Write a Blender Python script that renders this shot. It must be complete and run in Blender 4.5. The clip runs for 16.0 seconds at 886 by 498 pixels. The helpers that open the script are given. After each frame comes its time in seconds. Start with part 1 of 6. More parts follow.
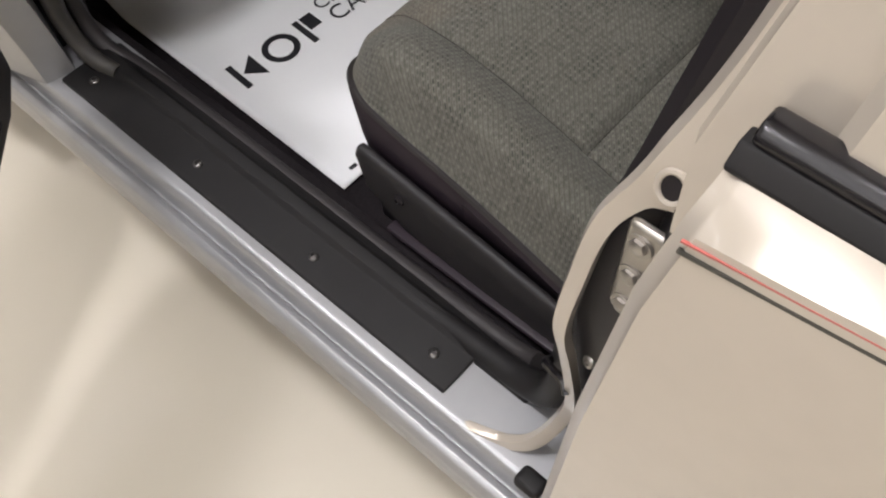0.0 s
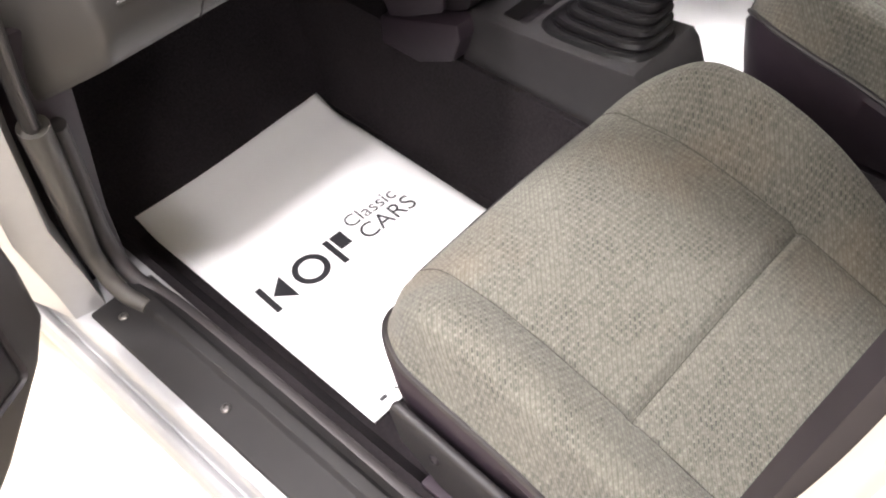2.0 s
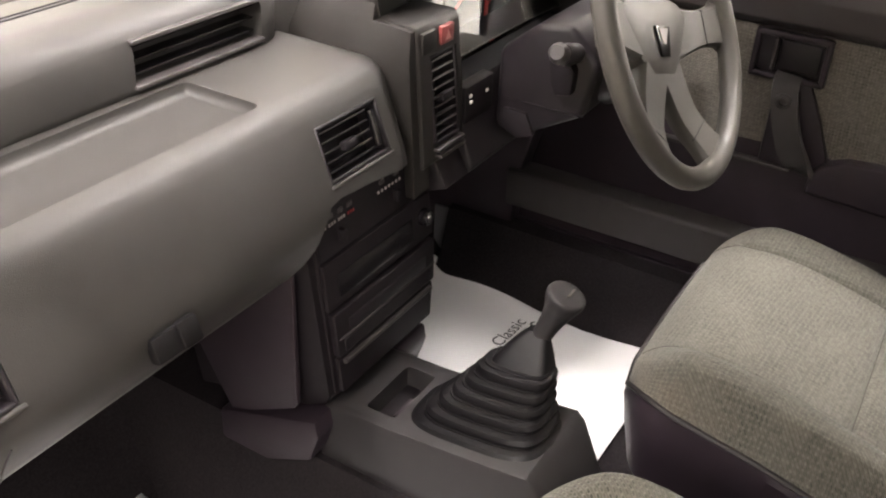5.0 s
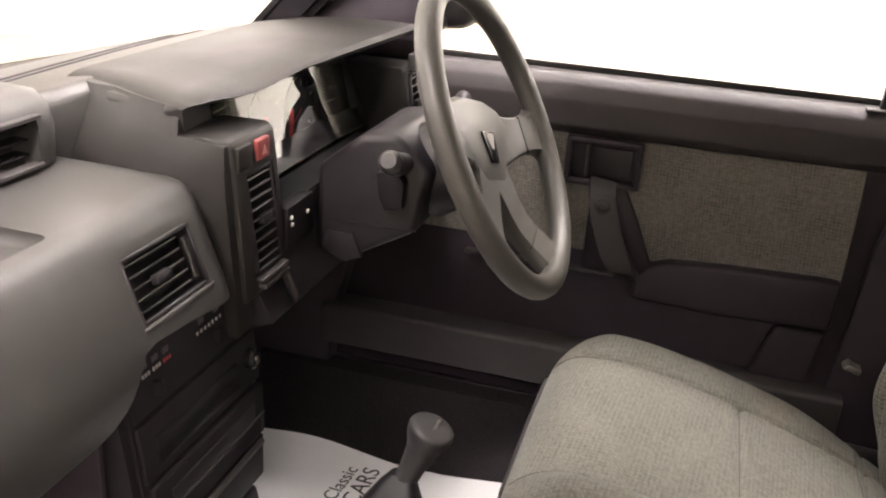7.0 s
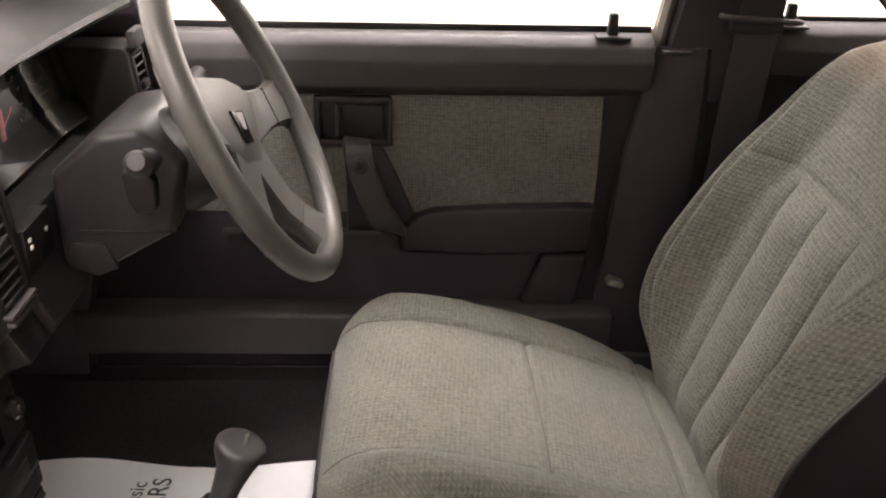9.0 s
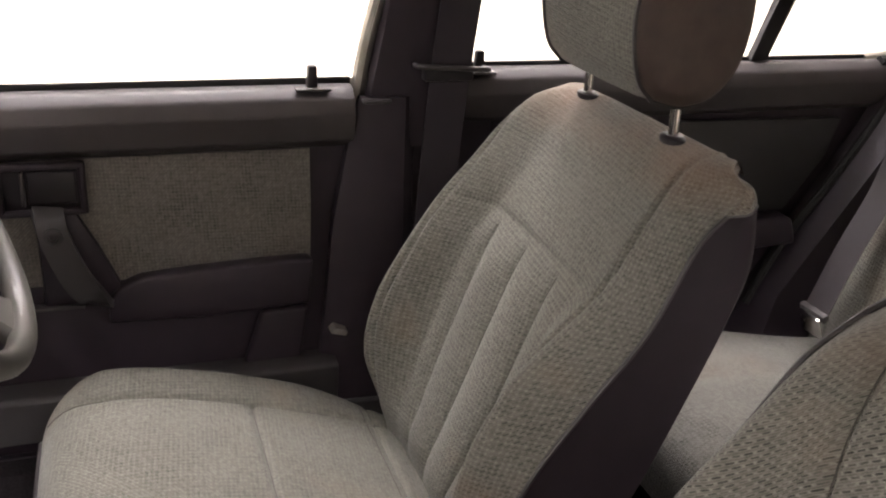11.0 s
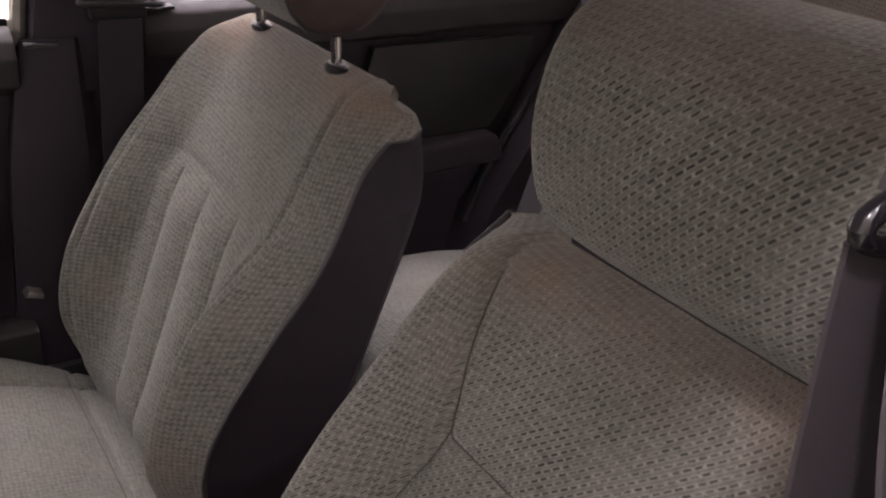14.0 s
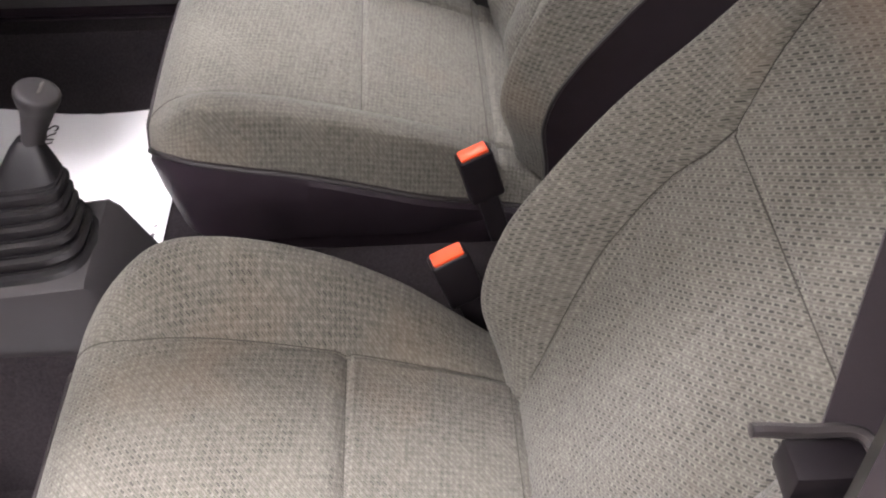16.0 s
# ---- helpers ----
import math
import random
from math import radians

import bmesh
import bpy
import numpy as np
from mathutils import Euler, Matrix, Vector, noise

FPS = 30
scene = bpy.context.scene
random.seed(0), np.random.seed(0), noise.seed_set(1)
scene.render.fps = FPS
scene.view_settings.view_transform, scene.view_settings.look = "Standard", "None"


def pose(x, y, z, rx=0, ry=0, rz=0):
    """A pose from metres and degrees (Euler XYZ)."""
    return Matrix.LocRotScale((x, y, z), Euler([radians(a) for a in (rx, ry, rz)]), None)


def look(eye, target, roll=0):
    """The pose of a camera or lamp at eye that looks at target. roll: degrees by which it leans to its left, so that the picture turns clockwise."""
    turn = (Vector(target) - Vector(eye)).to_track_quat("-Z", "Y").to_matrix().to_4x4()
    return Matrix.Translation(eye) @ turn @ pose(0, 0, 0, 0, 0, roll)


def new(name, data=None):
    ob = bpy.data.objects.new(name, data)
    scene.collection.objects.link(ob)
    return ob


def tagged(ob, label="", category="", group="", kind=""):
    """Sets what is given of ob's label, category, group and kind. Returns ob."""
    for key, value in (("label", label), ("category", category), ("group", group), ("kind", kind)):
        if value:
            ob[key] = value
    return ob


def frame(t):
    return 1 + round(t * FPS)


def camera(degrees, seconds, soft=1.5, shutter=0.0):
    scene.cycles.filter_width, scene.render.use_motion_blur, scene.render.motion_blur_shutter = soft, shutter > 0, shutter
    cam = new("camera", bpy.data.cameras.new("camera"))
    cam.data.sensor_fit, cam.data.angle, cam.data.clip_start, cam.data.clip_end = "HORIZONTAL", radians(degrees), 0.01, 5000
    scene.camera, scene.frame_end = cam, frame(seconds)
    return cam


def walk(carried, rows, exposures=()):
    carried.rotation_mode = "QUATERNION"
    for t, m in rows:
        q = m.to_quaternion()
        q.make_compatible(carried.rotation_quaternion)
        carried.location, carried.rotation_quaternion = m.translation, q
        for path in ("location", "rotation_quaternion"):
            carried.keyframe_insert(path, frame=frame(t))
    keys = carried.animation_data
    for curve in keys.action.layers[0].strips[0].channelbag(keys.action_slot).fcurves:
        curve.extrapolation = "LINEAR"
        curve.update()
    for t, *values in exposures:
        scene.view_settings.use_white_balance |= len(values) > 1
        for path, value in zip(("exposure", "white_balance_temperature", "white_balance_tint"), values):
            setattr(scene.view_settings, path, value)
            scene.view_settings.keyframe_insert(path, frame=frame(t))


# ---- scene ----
cam = camera(50.8, 16.0, soft=2.1)
PATH = [
    (0, (-0.203, -0.11, 1.258), (0.583, 0.625, -0.427), -1.6),
    (0.5, (-0.186, -0.091, 1.263), (0.585, 0.667, -0.42), -2.7),
    (1, (-0.157, -0.086, 1.264), (0.645, 0.748, -0.367), -4.1),
    (1.5, (-0.14, -0.066, 1.284), (0.727, 0.831, -0.28), -4.0),
    (2, (-0.128, -0.019, 1.307), (0.809, 0.899, -0.203), -2.9),
    (2.5, (-0.131, 0.035, 1.312), (0.904, 0.963, -0.125), -1.0),
    (3, (-0.11, 0.088, 1.324), (1.007, 1.01, -0.056), 0.4),
    (3.5, (-0.075, 0.1, 1.323), (1.117, 1.048, 0.027), 0.2),
    (4, (-0.046, 0.106, 1.316), (1.239, 1.06, 0.117), 0.5),
    (4.5, (-0.023, 0.138, 1.311), (1.366, 1.045, 0.193), 1.7),
    (4.7, (-0.01, 0.152, 1.311), (1.415, 1.035, 0.219), 2.2),
    (6.8, (0.075, 0.261, 1.227), (1.846, 0.804, 0.473), 3.8),
    (7, (0.077, 0.276, 1.223), (1.869, 0.762, 0.478), 3.9),
    (7.5, (0.093, 0.302, 1.221), (1.914, 0.653, 0.473), 3.8),
    (8, (0.109, 0.32, 1.221), (1.944, 0.534, 0.455), 3.1),
    (8.2, (0.115, 0.325, 1.222), (1.951, 0.483, 0.446), 2.7),
    (10.3, (0.154, 0.333, 1.274), (1.905, -0.114, 0.417), 1.7),
    (10.5, (0.157, 0.322, 1.27), (1.907, -0.177, 0.439), 2.1),
    (11, (0.161, 0.305, 1.278), (1.89, -0.332, 0.501), 3.2),
    (11.5, (0.162, 0.284, 1.289), (1.866, -0.475, 0.568), 4.0),
    (12, (0.17, 0.271, 1.297), (1.829, -0.608, 0.607), 4.6),
    (12.5, (0.168, 0.248, 1.293), (1.779, -0.719, 0.605), 4.4),
    (13, (0.16, 0.22, 1.289), (1.724, -0.797, 0.566), 4.1),
    (13.5, (0.144, 0.199, 1.287), (1.658, -0.847, 0.504), 3.8),
    (14, (0.121, 0.188, 1.286), (1.591, -0.836, 0.397), 3.7),
    (14.5, (0.093, 0.174, 1.29), (1.548, -0.721, 0.249), 2.8),
    (15, (0.066, 0.162, 1.29), (1.513, -0.529, 0.093), 2.7),
    (15.5, (0.049, 0.137, 1.294), (1.475, -0.263, -0.05), 1.6),
    (16, (0.038, 0.101, 1.304), (1.41, 0.031, -0.149), -0.1),
]
walk(cam, [(t, look(eye, target, roll)) for t, eye, target, roll in PATH], [(0, -1.48, 6350, 13), (0.7, -1.03, 6400, 16), (1.5, -0.42, 6500, 17), (2.0, 0.4, 6500, 16), (2.5, 0.42, 6600, 16), (3.5, 0.35, 6700, 17), (4.7, 0.5, 6900, 16), (7.0, 0.45, 6950, 18), (8.2, 0.45, 6950, 18), (10.3, 0.22, 6800, 20), (11.3, 0.3, 6600, 19), (12.0, 0.33, 6400, 20), (13.0, 0.24, 6400, 24), (14.2, -0.08, 6450, 27), (14.5, 0.15, 6400, 26), (15.0, 0.74, 6350, 24), (15.5, 0.57, 6400, 23), (16, 0.65, 6380, 22)])

# ---- world and light ----
world = bpy.data.worlds.new("showroom_air")
scene.world = world
world.use_nodes = True
world.node_tree.nodes["Background"].inputs[0].default_value = (1.0, 1.0, 1.0, 1)
world.node_tree.nodes["Background"].inputs[1].default_value = 0.3


def area_lamp(name, at, target, sx, sy, power, color=(1.0, 0.985, 0.985)):
    data = bpy.data.lights.new(name, "AREA")
    data.shape, data.size, data.size_y, data.energy, data.color = "RECTANGLE", sx, sy, power, color
    ob = new(name, data)
    ob.matrix_world = look(at, target)
    return ob


# unseen lamps at ceiling height, added to fit the brightness: over the open door, round the car, and along the far and
# front walls
for x, y, w, d, p in ((-0.45, 0.14, 0.26, 0.26, 110), (-0.6, 1.25, 0.26, 0.26, 85), (-1.5, 0.45, 1.0, 2.2, 55), (-2.8, 0.1, 1.0, 3.0, 120), (-3.2, -3.2, 1.0, 1.6, 190), (0.8, 2.4, 2.4, 0.6, 28), (0.8, 4.6, 2.4, 0.8, 55), (2.4, 0.1, 0.6, 2.2, 165), (0.8, -3.2, 2.4, 0.6, 25), (7.4, -4.5, 0.5, 3.0, 260), (7.4, 0.0, 0.5, 3.0, 260), (7.4, 4.5, 0.5, 3.0, 170), (-2.5, 6.9, 3.0, 0.5, 140), (3.0, 6.9, 3.0, 0.5, 140)):
    area_lamp("ceiling_lamp", (x, y, 3.2), (x, y, 0), w, d, p)


# ---- materials ----
def material(name, color, rough=0.6, metal=0.0, var=0.12, scale=40.0, bump=0.0, bump_scale=400.0, coat=0.0, spec=0.5, tint=None, big=4.0):
    m = bpy.data.materials.new(name)
    m.use_nodes = True
    nt = m.node_tree
    b = nt.nodes["Principled BSDF"]
    tc = nt.nodes.new("ShaderNodeTexCoord")
    n1 = nt.nodes.new("ShaderNodeTexNoise")
    n1.inputs["Scale"].default_value, n1.inputs["Detail"].default_value = scale, 4
    n2 = nt.nodes.new("ShaderNodeTexNoise")
    n2.inputs["Scale"].default_value, n2.inputs["Detail"].default_value = big, 3
    nt.links.new(tc.outputs["Object"], n1.inputs["Vector"])
    nt.links.new(tc.outputs["Object"], n2.inputs["Vector"])
    add = nt.nodes.new("ShaderNodeMath")
    add.operation = "ADD"
    nt.links.new(n1.outputs["Fac"], add.inputs[0])
    nt.links.new(n2.outputs["Fac"], add.inputs[1])
    mp = nt.nodes.new("ShaderNodeMapRange")
    mp.inputs["From Min"].default_value, mp.inputs["From Max"].default_value = 0.6, 1.4
    nt.links.new(add.outputs[0], mp.inputs["Value"])
    mix = nt.nodes.new("ShaderNodeMix")
    mix.data_type = "RGBA"
    lo = [c * (1 - var) for c in color]
    hi = [min(1, c * (1 + var)) for c in (tint or color)]
    mix.inputs[6].default_value, mix.inputs[7].default_value = (*lo, 1), (*hi, 1)
    nt.links.new(mp.outputs[0], mix.inputs[0])
    nt.links.new(mix.outputs[2], b.inputs["Base Color"])
    rr = nt.nodes.new("ShaderNodeMapRange")
    rr.inputs["From Min"].default_value, rr.inputs["From Max"].default_value = 0.3, 0.7
    rr.inputs["To Min"].default_value, rr.inputs["To Max"].default_value = max(0.02, rough - 0.06), min(1, rough + 0.06)
    nt.links.new(n2.outputs["Fac"], rr.inputs["Value"])
    nt.links.new(rr.outputs[0], b.inputs["Roughness"])
    b.inputs["Metallic"].default_value = metal
    b.inputs["Specular IOR Level"].default_value = spec
    b.inputs["Coat Weight"].default_value = coat
    b.inputs["Coat Roughness"].default_value = 0.08
    if bump:
        n3 = nt.nodes.new("ShaderNodeTexNoise")
        n3.inputs["Scale"].default_value, n3.inputs["Detail"].default_value = bump_scale, 2
        nt.links.new(tc.outputs["Object"], n3.inputs["Vector"])
        bp = nt.nodes.new("ShaderNodeBump")
        bp.inputs["Strength"].default_value, bp.inputs["Distance"].default_value = bump, 0.001
        nt.links.new(n3.outputs["Fac"], bp.inputs["Height"])
        nt.links.new(bp.outputs[0], b.inputs["Normal"])
    return m


def woven(name, light, dark, width=0.0080, row=0.0047, faded=(0.20, 0.135, 0.085), bumpy=0.6, fade_at=0.60, worn=None, sparse=0.30, bias=1):
    """Woven cloth: staggered short dark stitches on a lighter yarn ground; UV in metres."""
    m = bpy.data.materials.new(name)
    m.use_nodes = True
    nt = m.node_tree
    b = nt.nodes["Principled BSDF"]

    def math_node(op, a, c=None, d=None):
        n = nt.nodes.new("ShaderNodeMath")
        n.operation = op
        for i, v in enumerate((a, c, d)):
            if v is None:
                continue
            if isinstance(v, (int, float)):
                n.inputs[i].default_value = v
            else:
                nt.links.new(v, n.inputs[i])
        return n.outputs[0]

    def noise(vec, scale, detail=2):
        n = nt.nodes.new("ShaderNodeTexNoise")
        n.inputs["Scale"].default_value, n.inputs["Detail"].default_value = scale, detail
        nt.links.new(vec, n.inputs["Vector"])
        return n

    def blend(fac, a, c, kind="MIX"):
        n = nt.nodes.new("ShaderNodeMix")
        n.data_type, n.blend_type = "RGBA", kind
        for i, v in ((0, fac), (6, a), (7, c)):
            if isinstance(v, tuple):
                n.inputs[i].default_value = (*v, 1)
            elif isinstance(v, (int, float)):
                n.inputs[i].default_value = v
            else:
                nt.links.new(v, n.inputs[i])
        return n.outputs[2]

    uv = nt.nodes.new("ShaderNodeUVMap")
    sep = nt.nodes.new("ShaderNodeSeparateXYZ")
    nt.links.new(uv.outputs[0], sep.inputs[0])
    along = math_node("MULTIPLY", math_node("MULTIPLY_ADD", sep.outputs[0], -bias, sep.outputs[1]), 0.7071)
    over = math_node("MULTIPLY", math_node("MULTIPLY_ADD", sep.outputs[0], bias, sep.outputs[1]), 0.7071)
    jit = nt.nodes.new("ShaderNodeSeparateColor")
    nt.links.new(noise(uv.outputs[0], 120, 1).outputs["Color"], jit.inputs[0])
    u = math_node("MULTIPLY_ADD", jit.outputs[0], 0.0016, along)
    v = math_node("MULTIPLY_ADD", jit.outputs[1], 0.0007, over)
    vr = math_node("DIVIDE", v, row)
    odd = math_node("MULTIPLY", math_node("FLOOR", vr), 0.5)
    fv = math_node("FRACT", vr)
    fu = math_node("FRACT", math_node("ADD", math_node("MULTIPLY_ADD", fv, 0.10, math_node("DIVIDE", u, width)), odd))

    def bump_at(x, half, soft):
        n = nt.nodes.new("ShaderNodeMapRange")
        n.interpolation_type = "SMOOTHSTEP"
        n.inputs["From Min"].default_value, n.inputs["From Max"].default_value = half + soft, half - soft
        nt.links.new(math_node("ABSOLUTE", math_node("SUBTRACT", x, 0.5)), n.inputs["Value"])
        return n.outputs[0]
    stitch = math_node("MULTIPLY", bump_at(fu, 0.33, 0.10), bump_at(fv, 0.16, 0.13))
    yarn = noise(uv.outputs[0], 700, 3)
    patch = noise(uv.outputs[0], 60, 3)
    cell = nt.nodes.new("ShaderNodeCombineXYZ")
    nt.links.new(math_node("FLOOR", math_node("ADD", math_node("DIVIDE", u, width), odd)), cell.inputs[0])
    nt.links.new(math_node("FLOOR", vr), cell.inputs[1])
    chance = nt.nodes.new("ShaderNodeTexWhiteNoise")
    chance.noise_dimensions = "2D"
    nt.links.new(cell.outputs[0], chance.inputs["Vector"])
    weight = math_node("ADD", math_node("MULTIPLY_ADD", patch.outputs["Fac"], 0.9, 0.05), math_node("MULTIPLY", chance.outputs["Value"], 0.6))
    thin = nt.nodes.new("ShaderNodeMapRange")
    thin.inputs["From Min"].default_value, thin.inputs["From Max"].default_value = 0.36, 0.62
    thin.inputs["To Min"].default_value, thin.inputs["To Max"].default_value = sparse, 1.1 + 0.25 * sparse
    nt.links.new(noise(uv.outputs[0], 17, 3).outputs["Fac"], thin.inputs["Value"])
    deep = math_node("MULTIPLY", stitch, math_node("MULTIPLY", weight, thin.outputs[0]))
    rib = math_node("MULTIPLY_ADD", bump_at(fv, 0.32, 0.25), 0.42, 0.60)
    ground = blend(1.0, light, rib, "MULTIPLY")
    col = blend(math_node("MINIMUM", deep, 1.0), ground, dark)
    col = blend(0.35, col, yarn.outputs["Fac"], "OVERLAY")
    mottle = noise(uv.outputs[0], 150, 2)
    tone = nt.nodes.new("ShaderNodeMapRange")
    tone.inputs["From Min"].default_value, tone.inputs["From Max"].default_value = 0.35, 0.65
    tone.inputs["To Min"].default_value, tone.inputs["To Max"].default_value = 0.84, 1.14
    nt.links.new(mottle.outputs["Fac"], tone.inputs["Value"])
    col = blend(1.0, col, tone.outputs[0], "MULTIPLY")
    tc = nt.nodes.new("ShaderNodeTexCoord")
    wear = noise(tc.outputs["Object"], 6, 3)
    ramp = nt.nodes.new("ShaderNodeMapRange")
    ramp.inputs["From Min"].default_value, ramp.inputs["From Max"].default_value = fade_at, fade_at + 0.14
    ramp.inputs["To Max"].default_value = 0.16
    nt.links.new(wear.outputs["Fac"], ramp.inputs["Value"])
    col = blend(ramp.outputs[0], col, faded)
    if worn:
        # sun-bleached tan along the tops of the seats
        high = nt.nodes.new("ShaderNodeSeparateXYZ")
        nt.links.new(tc.outputs["Object"], high.inputs[0])
        top = nt.nodes.new("ShaderNodeMapRange")
        top.inputs["From Min"].default_value, top.inputs["From Max"].default_value = worn
        nt.links.new(high.outputs[2], top.inputs["Value"])
        top.inputs["To Max"].default_value = 1.1
        fade = math_node("MULTIPLY", top.outputs[0], math_node("MULTIPLY_ADD", wear.outputs["Fac"], 1.9, -0.60))
        col = blend(math_node("MAXIMUM", fade, 0.0), col, (0.165, 0.108, 0.076))
    nt.links.new(col, b.inputs["Base Color"])
    b.inputs["Roughness"].default_value = 0.95
    b.inputs["Specular IOR Level"].default_value = 0.15
    b.inputs["Sheen Weight"].default_value = 0.08
    hgt = math_node("SUBTRACT", math_node("MULTIPLY_ADD", yarn.outputs["Fac"], 0.6, rib), math_node("MULTIPLY", stitch, 1.0))
    bp = nt.nodes.new("ShaderNodeBump")
    bp.inputs["Strength"].default_value, bp.inputs["Distance"].default_value = bumpy, 0.0010
    nt.links.new(hgt, bp.inputs["Height"])
    nt.links.new(bp.outputs[0], b.inputs["Normal"])
    return m


CLOTH = woven("seat_cloth", (0.129, 0.1245, 0.104), (0.043, 0.0420, 0.037), 0.0078, 0.0047, sparse=0.50, bias=-1)
CLOTH_BACK = woven("seat_back_cloth", (0.145, 0.1408, 0.1190), (0.037, 0.0364, 0.0325), worn=(0.935, 0.985), sparse=0.90)
CLOTH_HEAD = woven("headrest_cloth", (0.145, 0.1408, 0.1190), (0.037, 0.0364, 0.0325), worn=(1.15, 1.185), sparse=0.90)
CLOTH_PANEL = woven("seat_panel_cloth", (0.132, 0.127, 0.112), (0.039, 0.038, 0.035), 0.0090, 0.0042)
DOOR_CLOTH = woven("door_cloth", (0.140, 0.128, 0.112), (0.040, 0.037, 0.033), 0.0072, 0.0040, fade_at=0.75)
CONSOLE = material("console_plastic", (0.0195, 0.0178, 0.0185), 0.5, spec=0.28, var=0.12, bump=0.2, bump_scale=900)
GAITER = material("gaiter_rubber", (0.0045, 0.004, 0.0045), 0.45, var=0.2, spec=0.19)
HOOD = material("brown_binnacle_plastic", (0.0118, 0.0104, 0.0095), 0.52, var=0.12, bump=0.25, bump_scale=900, spec=0.20)
VINYL = material("brown_vinyl", (0.0135, 0.0098, 0.0117), 0.58, spec=0.15, var=0.15, bump=0.25, bump_scale=700)
HEAD_SIDE = material("faded_brown_vinyl", (0.052, 0.037, 0.031), 0.6, spec=0.25, var=0.25, bump=0.25, bump_scale=700, big=9)
SEAM = material("dark_seam_thread", (0.052, 0.048, 0.042), 0.9, spec=0.1)
PIPING = material("piping_vinyl", (0.02, 0.017, 0.017), 0.5)
DASH = material("grey_dash_plastic", (0.0250, 0.0233, 0.0218), 0.44, var=0.1, bump=0.25, bump_scale=900, spec=0.38)
TRIM = material("dark_trim_plastic", (0.0205, 0.0146, 0.0190), 0.5, spec=0.25, var=0.15, bump=0.2, bump_scale=900)
TRIM_GREY = material("grey_trim_plastic", (0.031, 0.0275, 0.0275), 0.5, spec=0.28, var=0.12, bump=0.2, bump_scale=900)
POST_GREY = material("light_grey_post_plastic", (0.048, 0.0445, 0.040), 0.5, spec=0.3, var=0.15, bump=0.2, bump_scale=900)
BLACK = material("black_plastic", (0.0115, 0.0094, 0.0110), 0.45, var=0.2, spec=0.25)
STACK = material("matt_black_plastic", (0.0100, 0.0080, 0.0094), 0.55, var=0.2, spec=0.13)
GLOSS_BLACK = material("gloss_black_plastic", (0.008, 0.007, 0.008), 0.2, var=0.2, spec=0.4)
RUBBER = material("rubber_seal", (0.010, 0.009, 0.009), 0.65, var=0.2, spec=0.3)
CARPET = material("dark_carpet", (0.0165, 0.0138, 0.0150), 0.97, var=0.7, scale=300, bump=0.8, bump_scale=900, spec=0.1)
PAINT = material("beige_metallic_paint", (0.46, 0.41, 0.345), 0.32, metal=0.25, var=0.03, coat=0.7)
SILL_PAINT = material("silver_sill_paint", (0.33, 0.33, 0.335), 0.46, metal=0.55, var=0.05, coat=0.05, big=9)
STEEL = material("bare_steel", (0.34, 0.32, 0.29), 0.38, metal=0.9, var=0.25)
SCREW = material("dark_screw_steel", (0.10, 0.095, 0.09), 0.38, metal=0.8, var=0.2)
TYRE = material("tyre_rubber", (0.02, 0.02, 0.02), 0.8, var=0.2, spec=0.3)
CHROME = material("chrome", (0.75, 0.74, 0.72), 0.12, metal=1.0, var=0.05)
PAPER = material("white_paper", (0.83, 0.83, 0.83), 0.7, var=0.02, scale=8)
INK = material("black_ink", (0.025, 0.025, 0.028), 0.35, var=0.3, scale=30)
ORANGE = material("orange_button_plastic", (0.85, 0.085, 0.018), 0.35, var=0.05)
HAZARD = material("hazard_red_plastic", (0.17, 0.032, 0.032), 0.4, var=0.1)
PINK_PRINT = material("faded_pale_print", (0.62, 0.33, 0.30), 0.5)
RED = material("red_print", (0.5, 0.03, 0.03), 0.5)
DIAL_PRINT = material("dim_print", (0.12, 0.105, 0.07), 0.5)
PALE_PRINT = material("pale_print", (0.22, 0.20, 0.19), 0.5)
DULL_RED = material("dull_red_print", (0.16, 0.012, 0.014), 0.4)
WHITE_PRINT = material("white_print", (0.75, 0.72, 0.68), 0.5)
STRIPE_RED = material("red_tape", (0.42, 0.11, 0.095), 0.4)
STRIPE_BLACK = material("black_tape", (0.03, 0.028, 0.022), 0.4)
PAD = material("padded_door_vinyl", (0.041, 0.0350, 0.0355), 0.5, spec=0.35, var=0.1, bump=0.2, bump_scale=800)
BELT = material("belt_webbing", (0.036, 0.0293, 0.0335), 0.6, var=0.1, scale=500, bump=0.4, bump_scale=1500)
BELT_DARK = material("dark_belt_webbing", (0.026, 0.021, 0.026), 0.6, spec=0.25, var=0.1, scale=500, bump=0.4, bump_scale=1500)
# lighter copy of the webbing, light on the strap put into its colour
BELT_LIT = material("lit_belt_webbing", (0.078, 0.068, 0.073), 0.6, var=0.1, scale=500, bump=0.4, bump_scale=1500)
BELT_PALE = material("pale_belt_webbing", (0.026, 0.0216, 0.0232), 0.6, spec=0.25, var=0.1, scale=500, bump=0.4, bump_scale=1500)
WHEEL_SKIN = material("grey_wheel_skin", (0.047, 0.0436, 0.0382), 0.38, spec=0.42, var=0.1, bump=0.2, bump_scale=900)
WALL = material("white_wall_paint", (0.86, 0.85, 0.82), 0.8, var=0.02)
FLOOR = material("cream_floor_paint", (0.63, 0.575, 0.475), 0.33, var=0.06, scale=3, big=0.8, coat=0.15)
HEADLINER = material("headliner_cloth", (0.42, 0.40, 0.36), 0.95, var=0.05)


